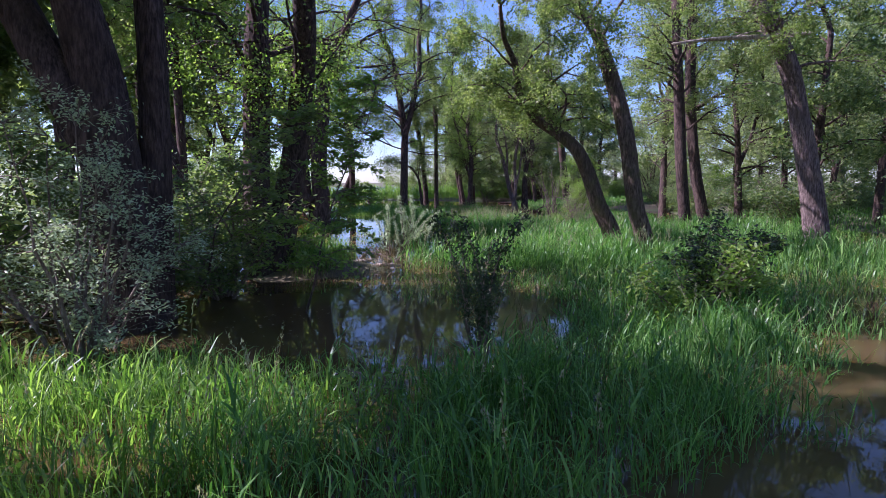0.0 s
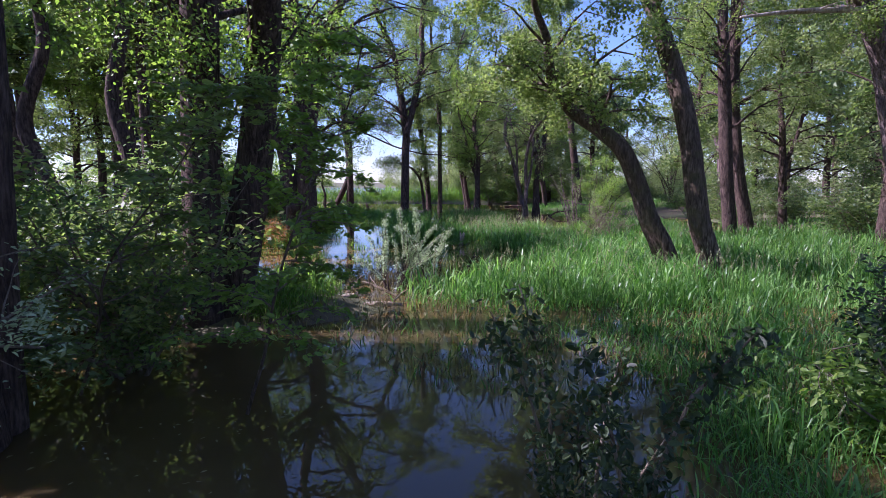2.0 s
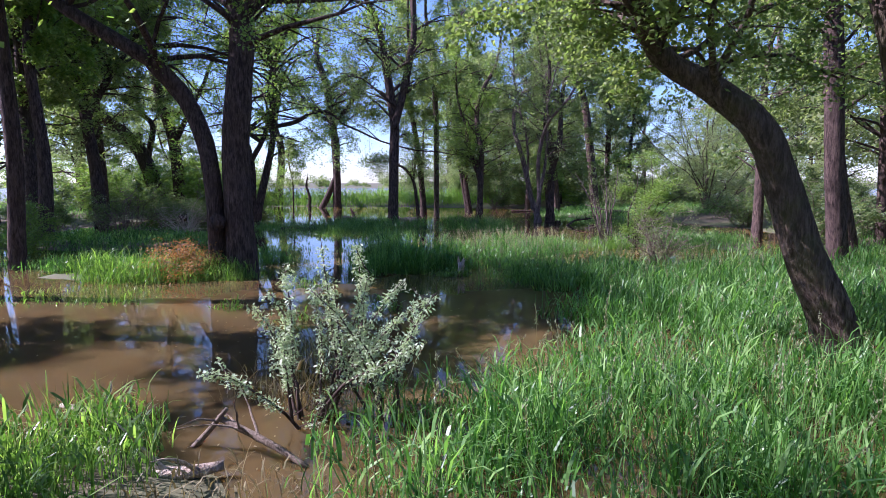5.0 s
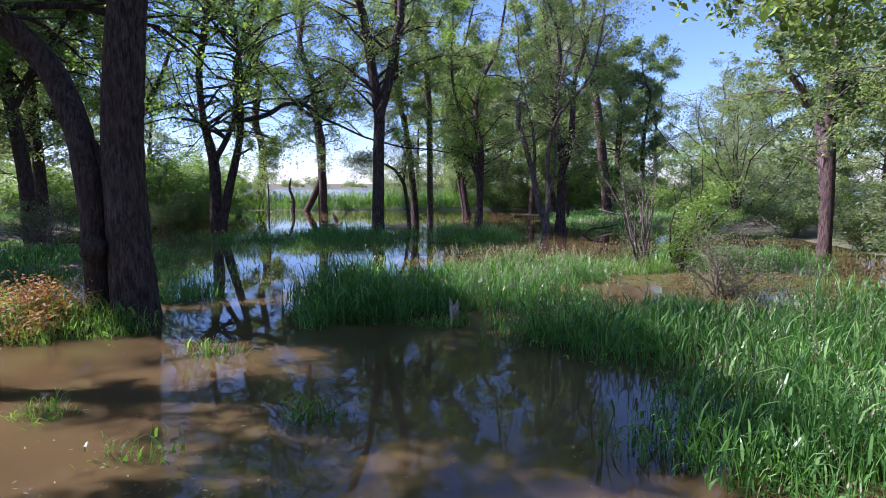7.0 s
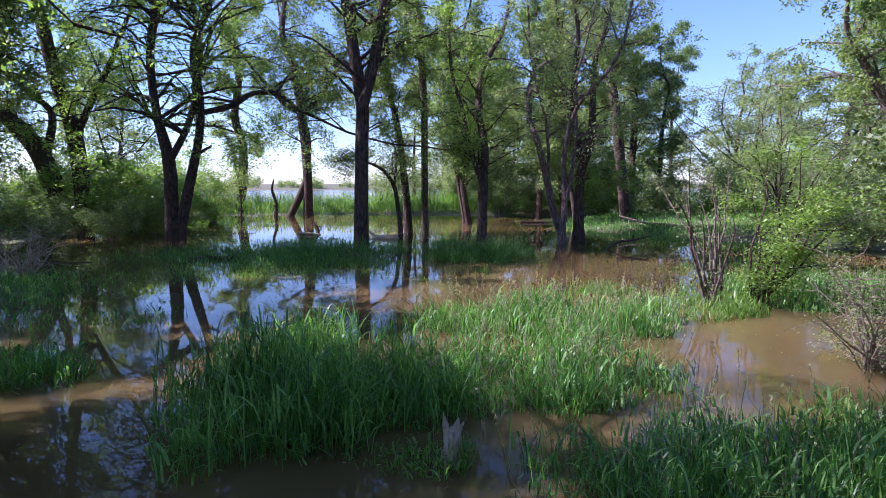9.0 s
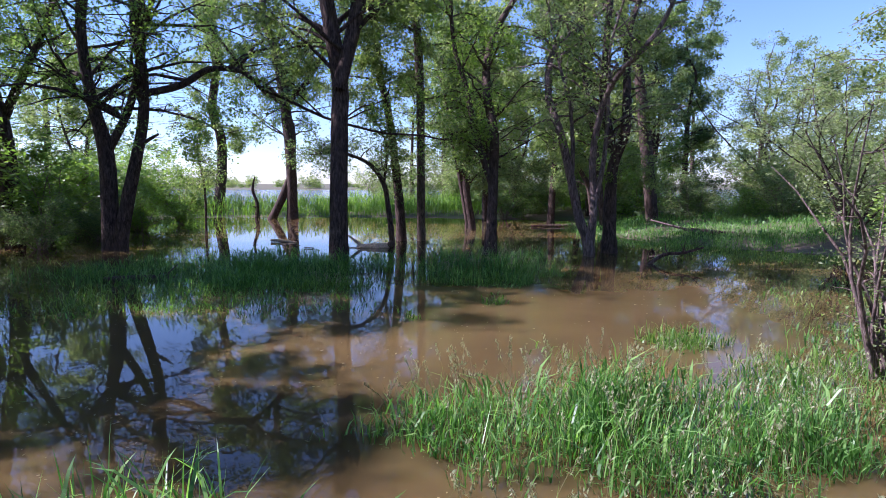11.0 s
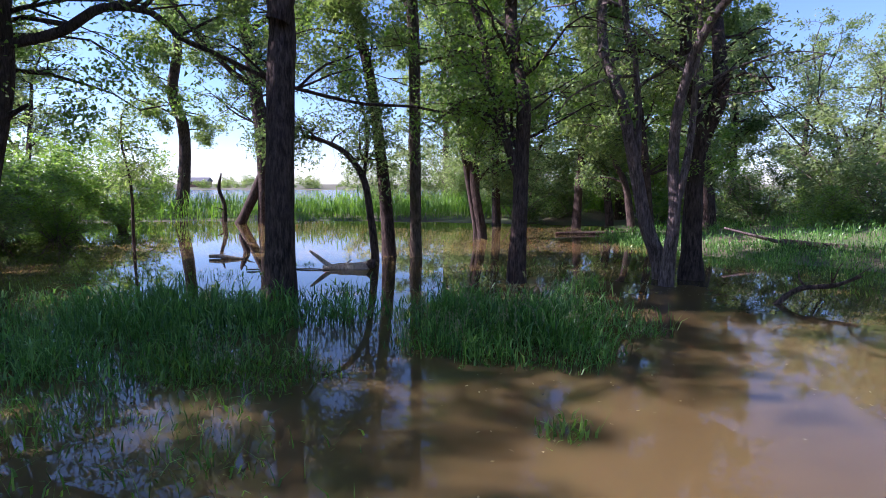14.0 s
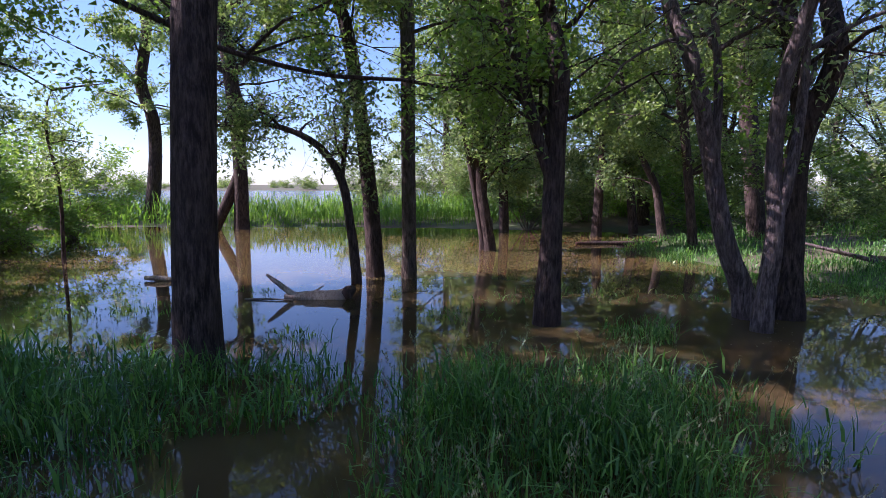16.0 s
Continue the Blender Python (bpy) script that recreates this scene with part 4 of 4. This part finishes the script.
grass_patch("grass along the edge of the wood", 8.2, 42.2, 2.4, 1.7, 3000, 0.34, 273, GRASS, 0.016)
grass_patch("sparse dry sedge in shallow water", -0.9, 11.0, 1.8, 1.3, 1900, 0.38, 218, GRASS_DRY, 0.007, 0.6)
grass_patch("sparse dry sedge in shallow water", 0.9, 9.2, 2.2, 1.6, 2400, 0.40, 219, GRASS_DRY, 0.007, 0.55)
grass_patch("sparse grass in muddy water", 0.2, 9.6, 2.6, 1.6, 900, 0.45, 220, GRASS, 0.009, 0.5)
grass_patch("dark grass hummock round a trunk", -3.3, 34.6, 2.6, 1.5, 9000, 0.62, 221, width=0.013)
grass_patch(TALL, -3.6, 32.4, 2.3, 1.5, 6500, 0.55, 222, GRASS, 0.011, 0.35, edge=0.45)
grass_patch("bright yellow-green grass in shallow water", -2.2, 32.2, 1.1, 0.6, 1300, 0.42, 244, GRASS_LIME)
grass_patch(TALL, 1.4, 34.3, 1.75, 1.2, 7000, 0.6, 223, heads=50)
grass_patch(TALL, 1.2, 33.0, 1.35, 0.85, 4200, 0.55, 225, heads=60)
grass_patch(TALL, -1.75, 31.9, 1.0, 0.75, 1500, 0.42, 226, GRASS_LIME, heads=24, edge=0.5)
grass_patch(TALL, -6.6, 34.0, 2.6, 2.4, 6500, 0.5, 224, width=0.013, edge=0.4)
grass_patch("small tuft of grass in open water", 2.8, 37.0, 0.5, 0.45, 900, 0.5, 225)
grass_patch("sparse bright grass in shallow water", 0.6, 38.2, 0.9, 0.5, 450, 0.3, 226, GRASS_LIME)
grass_patch("small bright clump of grass in brown water", 3.45, 28.0, 0.6, 0.4, 1500, 0.4, 227, GRASS_LIME)
grass_patch("few blades of grass in open water", 1.6, 27.4, 0.35, 0.3, 60, 0.35, 228, GRASS_LIME)
grass_patch("grass at the water's edge under trees", 7.3, 45.0, 1.7, 1.1, 1700, 0.38, 279, GRASS, 0.016)
grass_patch("grass on the wet margin of the wood", 10.6, 39.9, 4.6, 1.3, 6500, 0.36, 278, GRASS, 0.014)
grass_patch("grass along the edge of the wood", 13.0, 42.5, 5.5, 3.2, 7000, 0.38, 229, GRASS, 0.018)
grass_patch("grass in shallow water near the wood", 9.0, 37.0, 3.0, 2.0, 2200, 0.35, 230, GRASS_LIME, 0.015)
grass_patch("grass in shallow water near the shrubs", 7.5, 27.6, 2.6, 2.0, 7000, 0.45, 231, width=0.014)
grass_patch("grass under the trees", -13.0, 28.0, 5.0, 4.0, 6000, 0.4, 232, width=0.018)
grass_patch("grass under the trees", -8.5, 29.0, 2.6, 2.0, 2500, 0.35, 233, width=0.014)
grass_patch(TALL, -4.4, 38.5, 1.0, 0.6, 400, 0.35, 234, GRASS_LIME)
grass_patch("grass under the trees", 16.0, 24.0, 6.0, 6.0, 9000, 0.5, 235, width=0.02)
grass_patch("grass under the trees", 7.8, 30.8, 2.2, 2.0, 2000, 0.35, 236, width=0.014)
grass_patch("rough grass under the trees", -21.0, 42.0, 6.5, 7.5, 9000, 0.4, 245, GRASS, 0.022)
grass_patch("rough grass under the trees", -20.0, 24.0, 7.0, 8.0, 8000, 0.4, 246, GRASS, 0.022)
grass_patch("rough grass under the trees", -9.3, 26.6, 3.6, 2.3, 6000, 0.4, 255, GRASS, 0.016)
grass_patch("rough grass under the trees", 8.8, 47.5, 3.4, 2.8, 3500, 0.4, 247, GRASS, 0.02)
grass_patch("rough grass under the trees", 17.0, 52.0, 8.0, 6.0, 8000, 0.5, 248, GRASS, 0.025)
grass_patch("dense reed bed on the far bank", -8.0, 60.0, 24.0, 4.2, 26000, 1.35, 240, REED, 0.03, 0.2, name="reed_bed", edge=0.9)
grass_patch("dense reed bed on the far bank", 8.0, 62.0, 12.0, 4.0, 9000, 1.1, 241, REED, 0.03, 0.2, name="reed_bed", edge=0.9)


# ---------------------------------------------------------------- shrubs
bush("silver_shrub", "silvery olive shrub beside the leaning trunks", -3.55, 5.6, 2.2, 1.5, 301, LEAF_SILVER, 8500, 0.045, 17, scatter=0.06, slim=0.42, oval=True)
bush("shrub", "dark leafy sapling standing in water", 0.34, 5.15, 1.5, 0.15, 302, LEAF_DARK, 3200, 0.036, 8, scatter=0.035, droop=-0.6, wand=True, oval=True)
bush("shrub", "bright leafy shrub among the grass", 3.15, 7.1, 1.15, 0.75, 303, LEAF_LIME, 3600, 0.065, 10, scatter=0.07, oval=True)
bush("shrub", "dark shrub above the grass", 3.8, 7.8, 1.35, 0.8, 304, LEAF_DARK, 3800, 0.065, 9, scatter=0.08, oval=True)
bush("shrub", "dense dark elder shrub under the trees", -3.35, 8.7, 2.3, 0.8, 315, LEAF_BLUE, 5200, 0.075, 12, scatter=0.14)
bush("plant", "small broad-leaved plant in the grass", -0.6, 3.75, 0.6, 0.25, 305, LEAF_LIME, 220, 0.06, 5, scatter=0.04, slim=0.6, oval=True)
bush("shrub", "leafy shrub in front of dark trunks", -4.6, 10.2, 2.2, 1.4, 307, LEAF, 3600, 0.1, 12, scatter=0.18)
# pale leaves, their silver colour also stands in for sunlight on the shoots
bush("willow_sapling", "young silver willow with upright stems", -1.12, 13.35, 1.5, 0.5, 308, LEAF_SILVER, 6500, 0.033, 14, scatter=0.026, slim=0.42, droop=-0.5, wand=True, bark=BARK, oval=True)
bush("willow_sapling", "few pale silver willow shoots at the water", -0.52, 13.3, 1.22, 0.2, 318, LEAF_SILVER, 1500, 0.031, 5, scatter=0.022, slim=0.42, droop=-0.5, wand=True, bark=BARK, oval=True)
bush("willow_shrub", "pale green willow shrub standing in water", 5.85, 26.8, 2.95, 1.15, 309, LEAF_LIME, 12500, 0.055, 11, scatter=0.11, lean=0.28, bark=BARK)
bush("dead_shrub", "leafless grey shrub at the water's edge", 5.1, 26.7, 2.9, 0.45, 310, LEAF_PALE, 1500, 0.045, 11, scatter=0.10, bark=BARK_GREY)
bush("dead_shrub", "low grey-brown twiggy shrub", 5.4, 23.2, 1.4, 0.95, 311, LEAF_PALE, 3800, 0.035, 28, scatter=0.07)
bush("rust_shrub", "low shrub with orange-brown leaves", -5.6, 20.6, 0.72, 0.75, 312, LEAF_RUST, 8000, 0.05, 16, scatter=0.13)
bush("dead_shrub", "pale grey leafless brush under the trees", -9.6, 30.2, 1.5, 1.6, 316, LEAF_SILVER, 500, 0.05, 26, scatter=0.2, bark=DEADWOOD)
bush("dead_shrub", "pale grey leafless brush under the trees", -12.2, 30.6, 1.7, 1.8, 317, LEAF_SILVER, 500, 0.05, 26, scatter=0.2, bark=BARK_GREY)
bush("olive_tree", "feathery grey-green olive tree, many stems", 21.0, 54.9, 10.0, 6.2, 313, LEAF_PALE, 16000, 0.14, 14, scatter=0.32, bark=BARK)
bush("olive_tree", "feathery grey-green olive tree, many stems", 14.9, 41.5, 7.0, 3.4, 314, LEAF_PALE, 15000, 0.08, 13, scatter=0.28, bark=BARK)


def maple_sapling(label, x, y, height, reach, seed, leaf, sprays=34, bare=0.5):
    """A young tree: a thin stem with level sprays of leaves in threes and fives, drooping at the ends."""
    rng = np.random.default_rng(seed)
    root = tagged(empty("maple_sapling", x, y), label, "sapling")
    stem = smooth_line(grow_branch(rng, (0, 0, -0.3), (0.05, 0.02, 1), height + 0.3, 0.018, -0.1, 9), 0.1)
    mesh_object("trunk", *tube(stem[:, :3], np.maximum(stem[:, 3], 0.006), 8, 0.06, rng), BARK_MOSSY, root)
    twig, blade = Gather(), Gather()
    for i in range(sprays):
        h = bare + (height - bare) * (i + rng.uniform(0, 1)) / sprays
        p = stem[np.argmin(np.abs(stem[:, 2] - h)), :3]
        az, out = rng.uniform(0, 2 * np.pi), reach * rng.uniform(0.5, 1.1) * (1.1 - 0.6 * h / height)
        if x + math.cos(az) * out > -0.95:
            out = (-0.95 - x) / math.cos(az)
        br = smooth_line(grow_branch(rng, p, (math.cos(az), math.sin(az), 0.35), out, 0.009, 0.25, 6), 0.05)
        mesh_object("branch", *tube(br[:, :3], np.maximum(br[:, 3], 0.003), 5), TWIG, root)
        for q in br[len(br) // 4:, :3]:
            for _ in range(2):
                a2 = az + rng.choice((-1, 1)) * rng.uniform(0.5, 1.2)
                d = np.array((math.cos(a2), math.sin(a2), rng.uniform(-0.35, 0.1)))
                tw = grow_branch(rng, q, d, rng.uniform(0.06, 0.2), 0.003, 0.15, 2)
                twig.add(*tube(tw[:, :3], np.maximum(tw[:, 3], 0.0015), 3))
                c = tw[rng.integers(1, 3, 4), :3] + rng.normal(0, 0.035, (4, 3)) * (1, 1, 0.35)
                blade.add(*leaves(c, 0.075, rng, 0.25, 0.5, 0.25, oval=True))
    tagged(mesh_object("twig", *twig.done(), TWIG, root), kind="stuff")
    v, f = blade.done()
    f = f[np.abs(v[f[:, 0], 0] + x + 0.15) > 0.7]
    tagged(mesh_object("foliage", v, f, leaf, root, False), kind="stuff")
    return root


maple_sapling("slim maple sapling with level sprays of green leaves", -1.9, 7.6, 3.3, 1.0, 330, LEAF_LIME, 40)
maple_sapling("shaded maple sapling among dark trunks", -3.5, 8.0, 3.0, 1.05, 331, LEAF, 32, 0.2)


# ---------------------------------------------------------------- fallen wood
def closed(v, f, sides):
    """Adds blunt ends to a tube: corners and a list of face arrays."""
    n = len(v)
    a, b = v[:sides].mean(0), v[-sides:].mean(0)
    v = np.vstack([v, a, b])
    i = np.arange(sides)
    k = (i + 1) % sides
    caps = np.concatenate([np.stack([k, i, np.full(sides, n)], 1), np.stack([n - sides + i, n - sides + k, np.full(sides, n + 1)], 1)])
    return v, [f, caps]


def log(name, label, pts, mat, seed, gnarl=0.08, category="log", stubs=0):
    """A piece of dead wood along rows of x, y, z, radius, with broken stubs."""
    rng = np.random.default_rng(seed)
    p = np.array(pts, float)
    root = tagged(empty(name, *p[0, :3]), label, category)
    p[:, :3] -= p[0, :3]
    line = smooth_line(p, 0.06)
    mesh_object("trunk", *closed(*tube(line[:, :3], line[:, 3], 12, gnarl, rng), 12), mat, root)
    for _ in range(stubs):
        k = rng.integers(len(line) // 4, len(line) - 2)
        az = rng.uniform(0, 2 * np.pi)
        st = grow_branch(rng, line[k, :3], (math.cos(az), math.sin(az), rng.uniform(0.2, 1.0)), rng.uniform(0.2, 0.6), line[k, 3] * 0.5, 0.1, 5)
        mesh_object("branch", *tube(st[:, :3], np.maximum(st[:, 3], 0.003), 6), mat, root)
    return root


drift = log("driftwood_log", "pale bleached driftwood log with a raised stub, in shallow water", [(-2.5, 39.55, 0.02, 0.05), (-2.25, 39.5, 0.02, 0.085), (-1.95, 39.5, 0.025, 0.09), (-1.65, 39.5, 0.04, 0.09), (-1.42, 39.52, 0.07, 0.085)], DEADWOOD, 401, 0.2, stubs=1)
stub = smooth_line([(0.2, -0.04, 0.02, 0.05), (0.0, -0.03, 0.16, 0.042), (-0.16, -0.03, 0.29, 0.036), (-0.3, -0.02, 0.4, 0.02)], 0.05)
mesh_object("branch", *closed(*tube(stub[:, :3], stub[:, 3], 10, 0.15, np.random.default_rng(7)), 10), DEADWOOD, drift)
mesh_object("rotten_end", *closed(*tube([(1.05, -0.03, 0.04), (1.12, -0.03, 0.09), (1.18, -0.02, 0.16), (1.2, -0.02, 0.2)], [0.10, 0.12, 0.09, 0.03], 12, 0.25, np.random.default_rng(8)), 12), BARK, drift, label="dark rotten end of the log")
log("driftwood_log", "short pale driftwood chunk lying in water", [(-5.85, 41.35, 0.06, 0.05), (-5.5, 41.3, 0.06, 0.06), (-5.2, 41.25, 0.03, 0.05), (-4.9, 41.2, 0.01, 0.03)], DEADWOOD, 402)
log("driftwood_stick", "thin pale stick floating in water", [(-4.15, 39.2, 0.03, 0.018), (-4.0, 39.2, 0.03, 0.02), (-3.85, 39.22, 0.02, 0.014)], TWIG, 416, category="branch")
log("driftwood_stick", "long thin stick floating in water", [(-3.15, 39.4, 0.01, 0.012), (-2.8, 39.38, 0.02, 0.016), (-2.3, 39.3, 0.015, 0.012)], TWIG, 417, category="branch")
log("stump", "dark broken stump leaning out of the water", [(-5.3, 42.8, -0.3, 0.10), (-5.38, 42.8, 0.1, 0.085), (-5.5, 42.8, 0.35, 0.07), (-5.55, 42.8, 0.52, 0.02)], BARK, 419, 0.2, "stump", 2)
grass_patch("sparse grass in shallow water", -2.6, 30.3, 2.4, 1.1, 2600, 0.36, 251, GRASS_LIME, 0.010, 0.6, edge=0.4)
grass_patch("sparse bright grass in shallow water", -5.0, 30.6, 2.4, 1.4, 4200, 0.42, 252, GRASS_LIME, 0.010, 0.6, edge=0.4)
grass_patch("sparse bright grass in shallow water", -6.6, 38.3, 1.6, 0.8, 700, 0.32, 253, GRASS_LIME, 0.012, 0.5)
grass_patch("sparse bright grass in shallow water", 3.0, 39.6, 2.4, 0.7, 900, 0.3, 254, GRASS, 0.012, 0.5)
grass_patch("small tuft of bright grass beside driftwood", -3.15, 40.1, 0.4, 0.25, 500, 0.32, 249, GRASS_LIME)
stump = log("stump", "small pale broken stump among the grass", [(0.34, 20.9, -0.3, 0.10), (0.34, 20.9, 0.0, 0.08), (0.35, 20.91, 0.14, 0.07), (0.36, 20.9, 0.28, 0.055)], DEADWOOD, 404, 0.22, "stump")
for dx, dz, r in ((-0.03, 0.12, 0.028), (0.03, 0.08, 0.034), (0.05, 0.05, 0.02)):
    mesh_object("splinter", *tube([(dx, 0.01, 0.48), (dx * 1.4, 0.0, 0.57 + dz * 0.5), (dx * 2.0, -0.01, 0.60 + dz)], [r, r * 0.8, 0.004], 6, 0.15, np.random.default_rng(9)), DEADWOOD, stump)
for k, (tx, ty, tr) in enumerate(((-2.6, 19.5, 0.35), (-2.1, 16.9, 0.4), (-0.9, 17.5, 0.3), (-3.4, 17.6, 0.3), (-0.2, 29.4, 0.2), (1.2, 30.6, 0.25), (-1.6, 36.9, 0.4))):
    grass_patch("few blades of grass in open water", tx, ty, tr, tr * 0.7, 240, 0.38, 260 + k, GRASS_LIME, 0.012, 0.4)
grass_patch("small bright tuft of grass at a stump", 0.1, 20.95, 0.5, 0.35, 1100, 0.26, 250, GRASS_LIME)
log("dead_branch", "forked bleached branch lying on mud and sedge", [(-3.2, 13.3, 0.12, 0.018), (-2.9, 13.15, 0.14, 0.028), (-2.67, 13.0, 0.15, 0.042), (-2.4, 12.6, 0.10, 0.052), (-2.2, 12.3, 0.03, 0.058)], DEADWOOD, 405, stubs=2, category="branch")
log("dead_branch", "thin bleached branch lying in sedge", [(-1.95, 12.3, 0.05, 0.04), (-1.7, 12.28, 0.07, 0.045), (-1.48, 12.35, 0.09, 0.03)], DEADWOOD, 406, category="branch", stubs=2)
log("dead_branch", "reddish dead branch slanting out of shallow water", [(-1.9, 12.82, -0.02, 0.026), (-1.76, 12.78, 0.13, 0.024), (-1.6, 12.74, 0.32, 0.018)], TWIG, 407, category="branch", stubs=1)
log("dead_branch", "reddish dead branch slanting into shallow water", [(-1.68, 12.78, 0.24, 0.02), (-1.4, 12.66, 0.17, 0.024), (-1.15, 12.56, 0.09, 0.022), (-0.95, 12.48, 0.0, 0.016)], TWIG, 420, category="branch", stubs=4)
log("dead_branch", "short sunken branch in muddy water", [(-1.4, 11.6, 0.08, 0.030), (-1.1, 11.5, 0.10, 0.038), (-0.85, 11.6, 0.07, 0.022)], DEADWOOD, 408, category="branch", stubs=1)
log("fallen_branch", "dark crooked branch sticking out of the water", [(5.6, 35.6, -0.1, 0.05), (6.1, 35.7, 0.22, 0.045), (6.6, 35.6, 0.3, 0.035), (7.2, 35.8, 0.42, 0.02)], BARK, 409, category="branch", stubs=6)
log("fallen_log", "long fallen trunk at the edge of the wood", [(9.6, 42.2, 0.35, 0.10), (11.0, 41.6, 0.22, 0.12), (12.6, 41.2, 0.12, 0.13), (14.2, 41.4, 0.1, 0.12)], BARK, 410, stubs=5)
log("fallen_log", "pale fallen branch above the water", [(8.3, 42.8, 0.7, 0.03), (9.3, 42.2, 0.42, 0.05), (10.4, 41.9, 0.15, 0.05)], BARK_GREY, 411, stubs=3)
log("fallen_log", "dark fallen trunk in the flooded wood", [(4.6, 48.5, 0.06, 0.05), (6.0, 48.8, 0.05, 0.06), (7.4, 48.6, 0.1, 0.04)], BARK, 412, stubs=3)
log("fallen_log", "dark floating log among flooded trees", [(-7.0, 33.0, 0.03, 0.05), (-6.2, 33.2, 0.04, 0.06), (-5.4, 33.1, 0.02, 0.05)], BARK, 413, stubs=2)
log("fallen_log", "dark log lying in shallow water", [(-13.0, 33.0, -0.02, 0.07), (-11.0, 32.4, -0.03, 0.06), (-9.5, 32.6, -0.02, 0.04)], BARK, 414, stubs=2)
log("snag", "broken dead snag at the reed bank", [(-11.2, 56.5, -0.3, 0.14), (-11.15, 56.5, 0.8, 0.11), (-11.4, 56.5, 1.7, 0.09), (-11.25, 56.5, 2.5, 0.03)], BARK, 415, 0.12, "snag", 2)
log("dead_branch", "long bare grey limb hung across the trees", [(9.9, 16.2, 5.75, 0.05), (8.6, 16.0, 5.6, 0.06), (7.2, 15.8, 5.5, 0.05), (6.0, 15.7, 5.35, 0.025)], DEADWOOD, 418, category="branch", stubs=3)


# ---------------------------------------------------------------- far shore
def far_house(x, y, w, d, h, wall, roof):
    root = tagged(empty("house", x, y, 0.7), "low brown house with a grey roof across the lake", "house")
    c = np.array([(-w, -d, 0), (w, -d, 0), (w, d, 0), (-w, d, 0), (-w, -d, h), (w, -d, h), (w, d, h), (-w, d, h)], float) * (0.5, 0.5, 1)
    q = np.array([(0, 1, 5, 4), (1, 2, 6, 5), (2, 3, 7, 6), (3, 0, 4, 7), (4, 5, 6, 7)])
    mesh_object("wall", c, q, wall, root, False)
    o, e = 0.5, h + 0.02
    r = np.array([(-w / 2 - o, -d / 2 - o, e), (w / 2 + o, -d / 2 - o, e), (w / 2 + o, d / 2 + o, e), (-w / 2 - o, d / 2 + o, e), (-w / 2 - o, 0, e + d * 0.28), (w / 2 + o, 0, e + d * 0.28)])
    mesh_object("roof", r, [np.array([(0, 1, 5, 4), (2, 3, 4, 5), (3, 2, 1, 0)]), np.array([(1, 2, 5), (3, 0, 4)])], roof, root, False)
    for i in range(4):
        wx = -w / 2 + w * (i + 0.6) / 4.2
        p = np.array([(wx - 0.6, -d / 2 - 0.06, 1.0), (wx + 0.6, -d / 2 - 0.06, 1.0), (wx + 0.6, -d / 2 - 0.06, 2.2), (wx - 0.6, -d / 2 - 0.06, 2.2),
                      (wx - 0.6, -d / 2 + 0.05, 1.0), (wx + 0.6, -d / 2 + 0.05, 1.0), (wx + 0.6, -d / 2 + 0.05, 2.2), (wx - 0.6, -d / 2 + 0.05, 2.2)])
        mesh_object("window", p, np.array([(0, 1, 2, 3), (0, 4, 5, 1), (1, 5, 6, 2), (2, 6, 7, 3), (3, 7, 4, 0)]), GLASS_DARK, root, False)


far_house(-98.6, 262, 7.5, 6, 2.2, WALL_GREY, ROOF_GREY)


# ---------------------------------------------------------------- flotsam on the water
def flotsam():
    """Bits of leaf, bark and twig afloat, in loose drifts."""
    rng = np.random.default_rng(500)
    n = 5200
    mid = np.stack([rng.uniform(-12, 9, 110), rng.uniform(6, 42, 110)], 1)
    c2 = mid[rng.integers(0, 110, n)] + rng.normal(0, 0.7, (n, 2))
    a, b = rng.uniform(0.008, 0.03, n), rng.uniform(0.005, 0.012, n)
    t = rng.uniform(0, np.pi, n)
    u, w = np.stack([np.cos(t), np.sin(t)], 1), np.stack([-np.sin(t), np.cos(t)], 1)
    corners = [c2 - u * a[:, None] - w * b[:, None] * 0.4, c2 + w * b[:, None], c2 + u * a[:, None], c2 - w * b[:, None]]
    v = np.stack([np.concatenate([k, np.full((n, 1), 0.006) + rng.uniform(0, 0.008, (n, 1))], 1) for k in corners], 1).reshape(-1, 3)
    tagged(mesh_object("floating_debris", v, np.arange(4 * n).reshape(-1, 4), GRASS_DRY, None, False), "bits of dry leaf and bark floating on the water", "debris", kind="stuff")


flotsam()
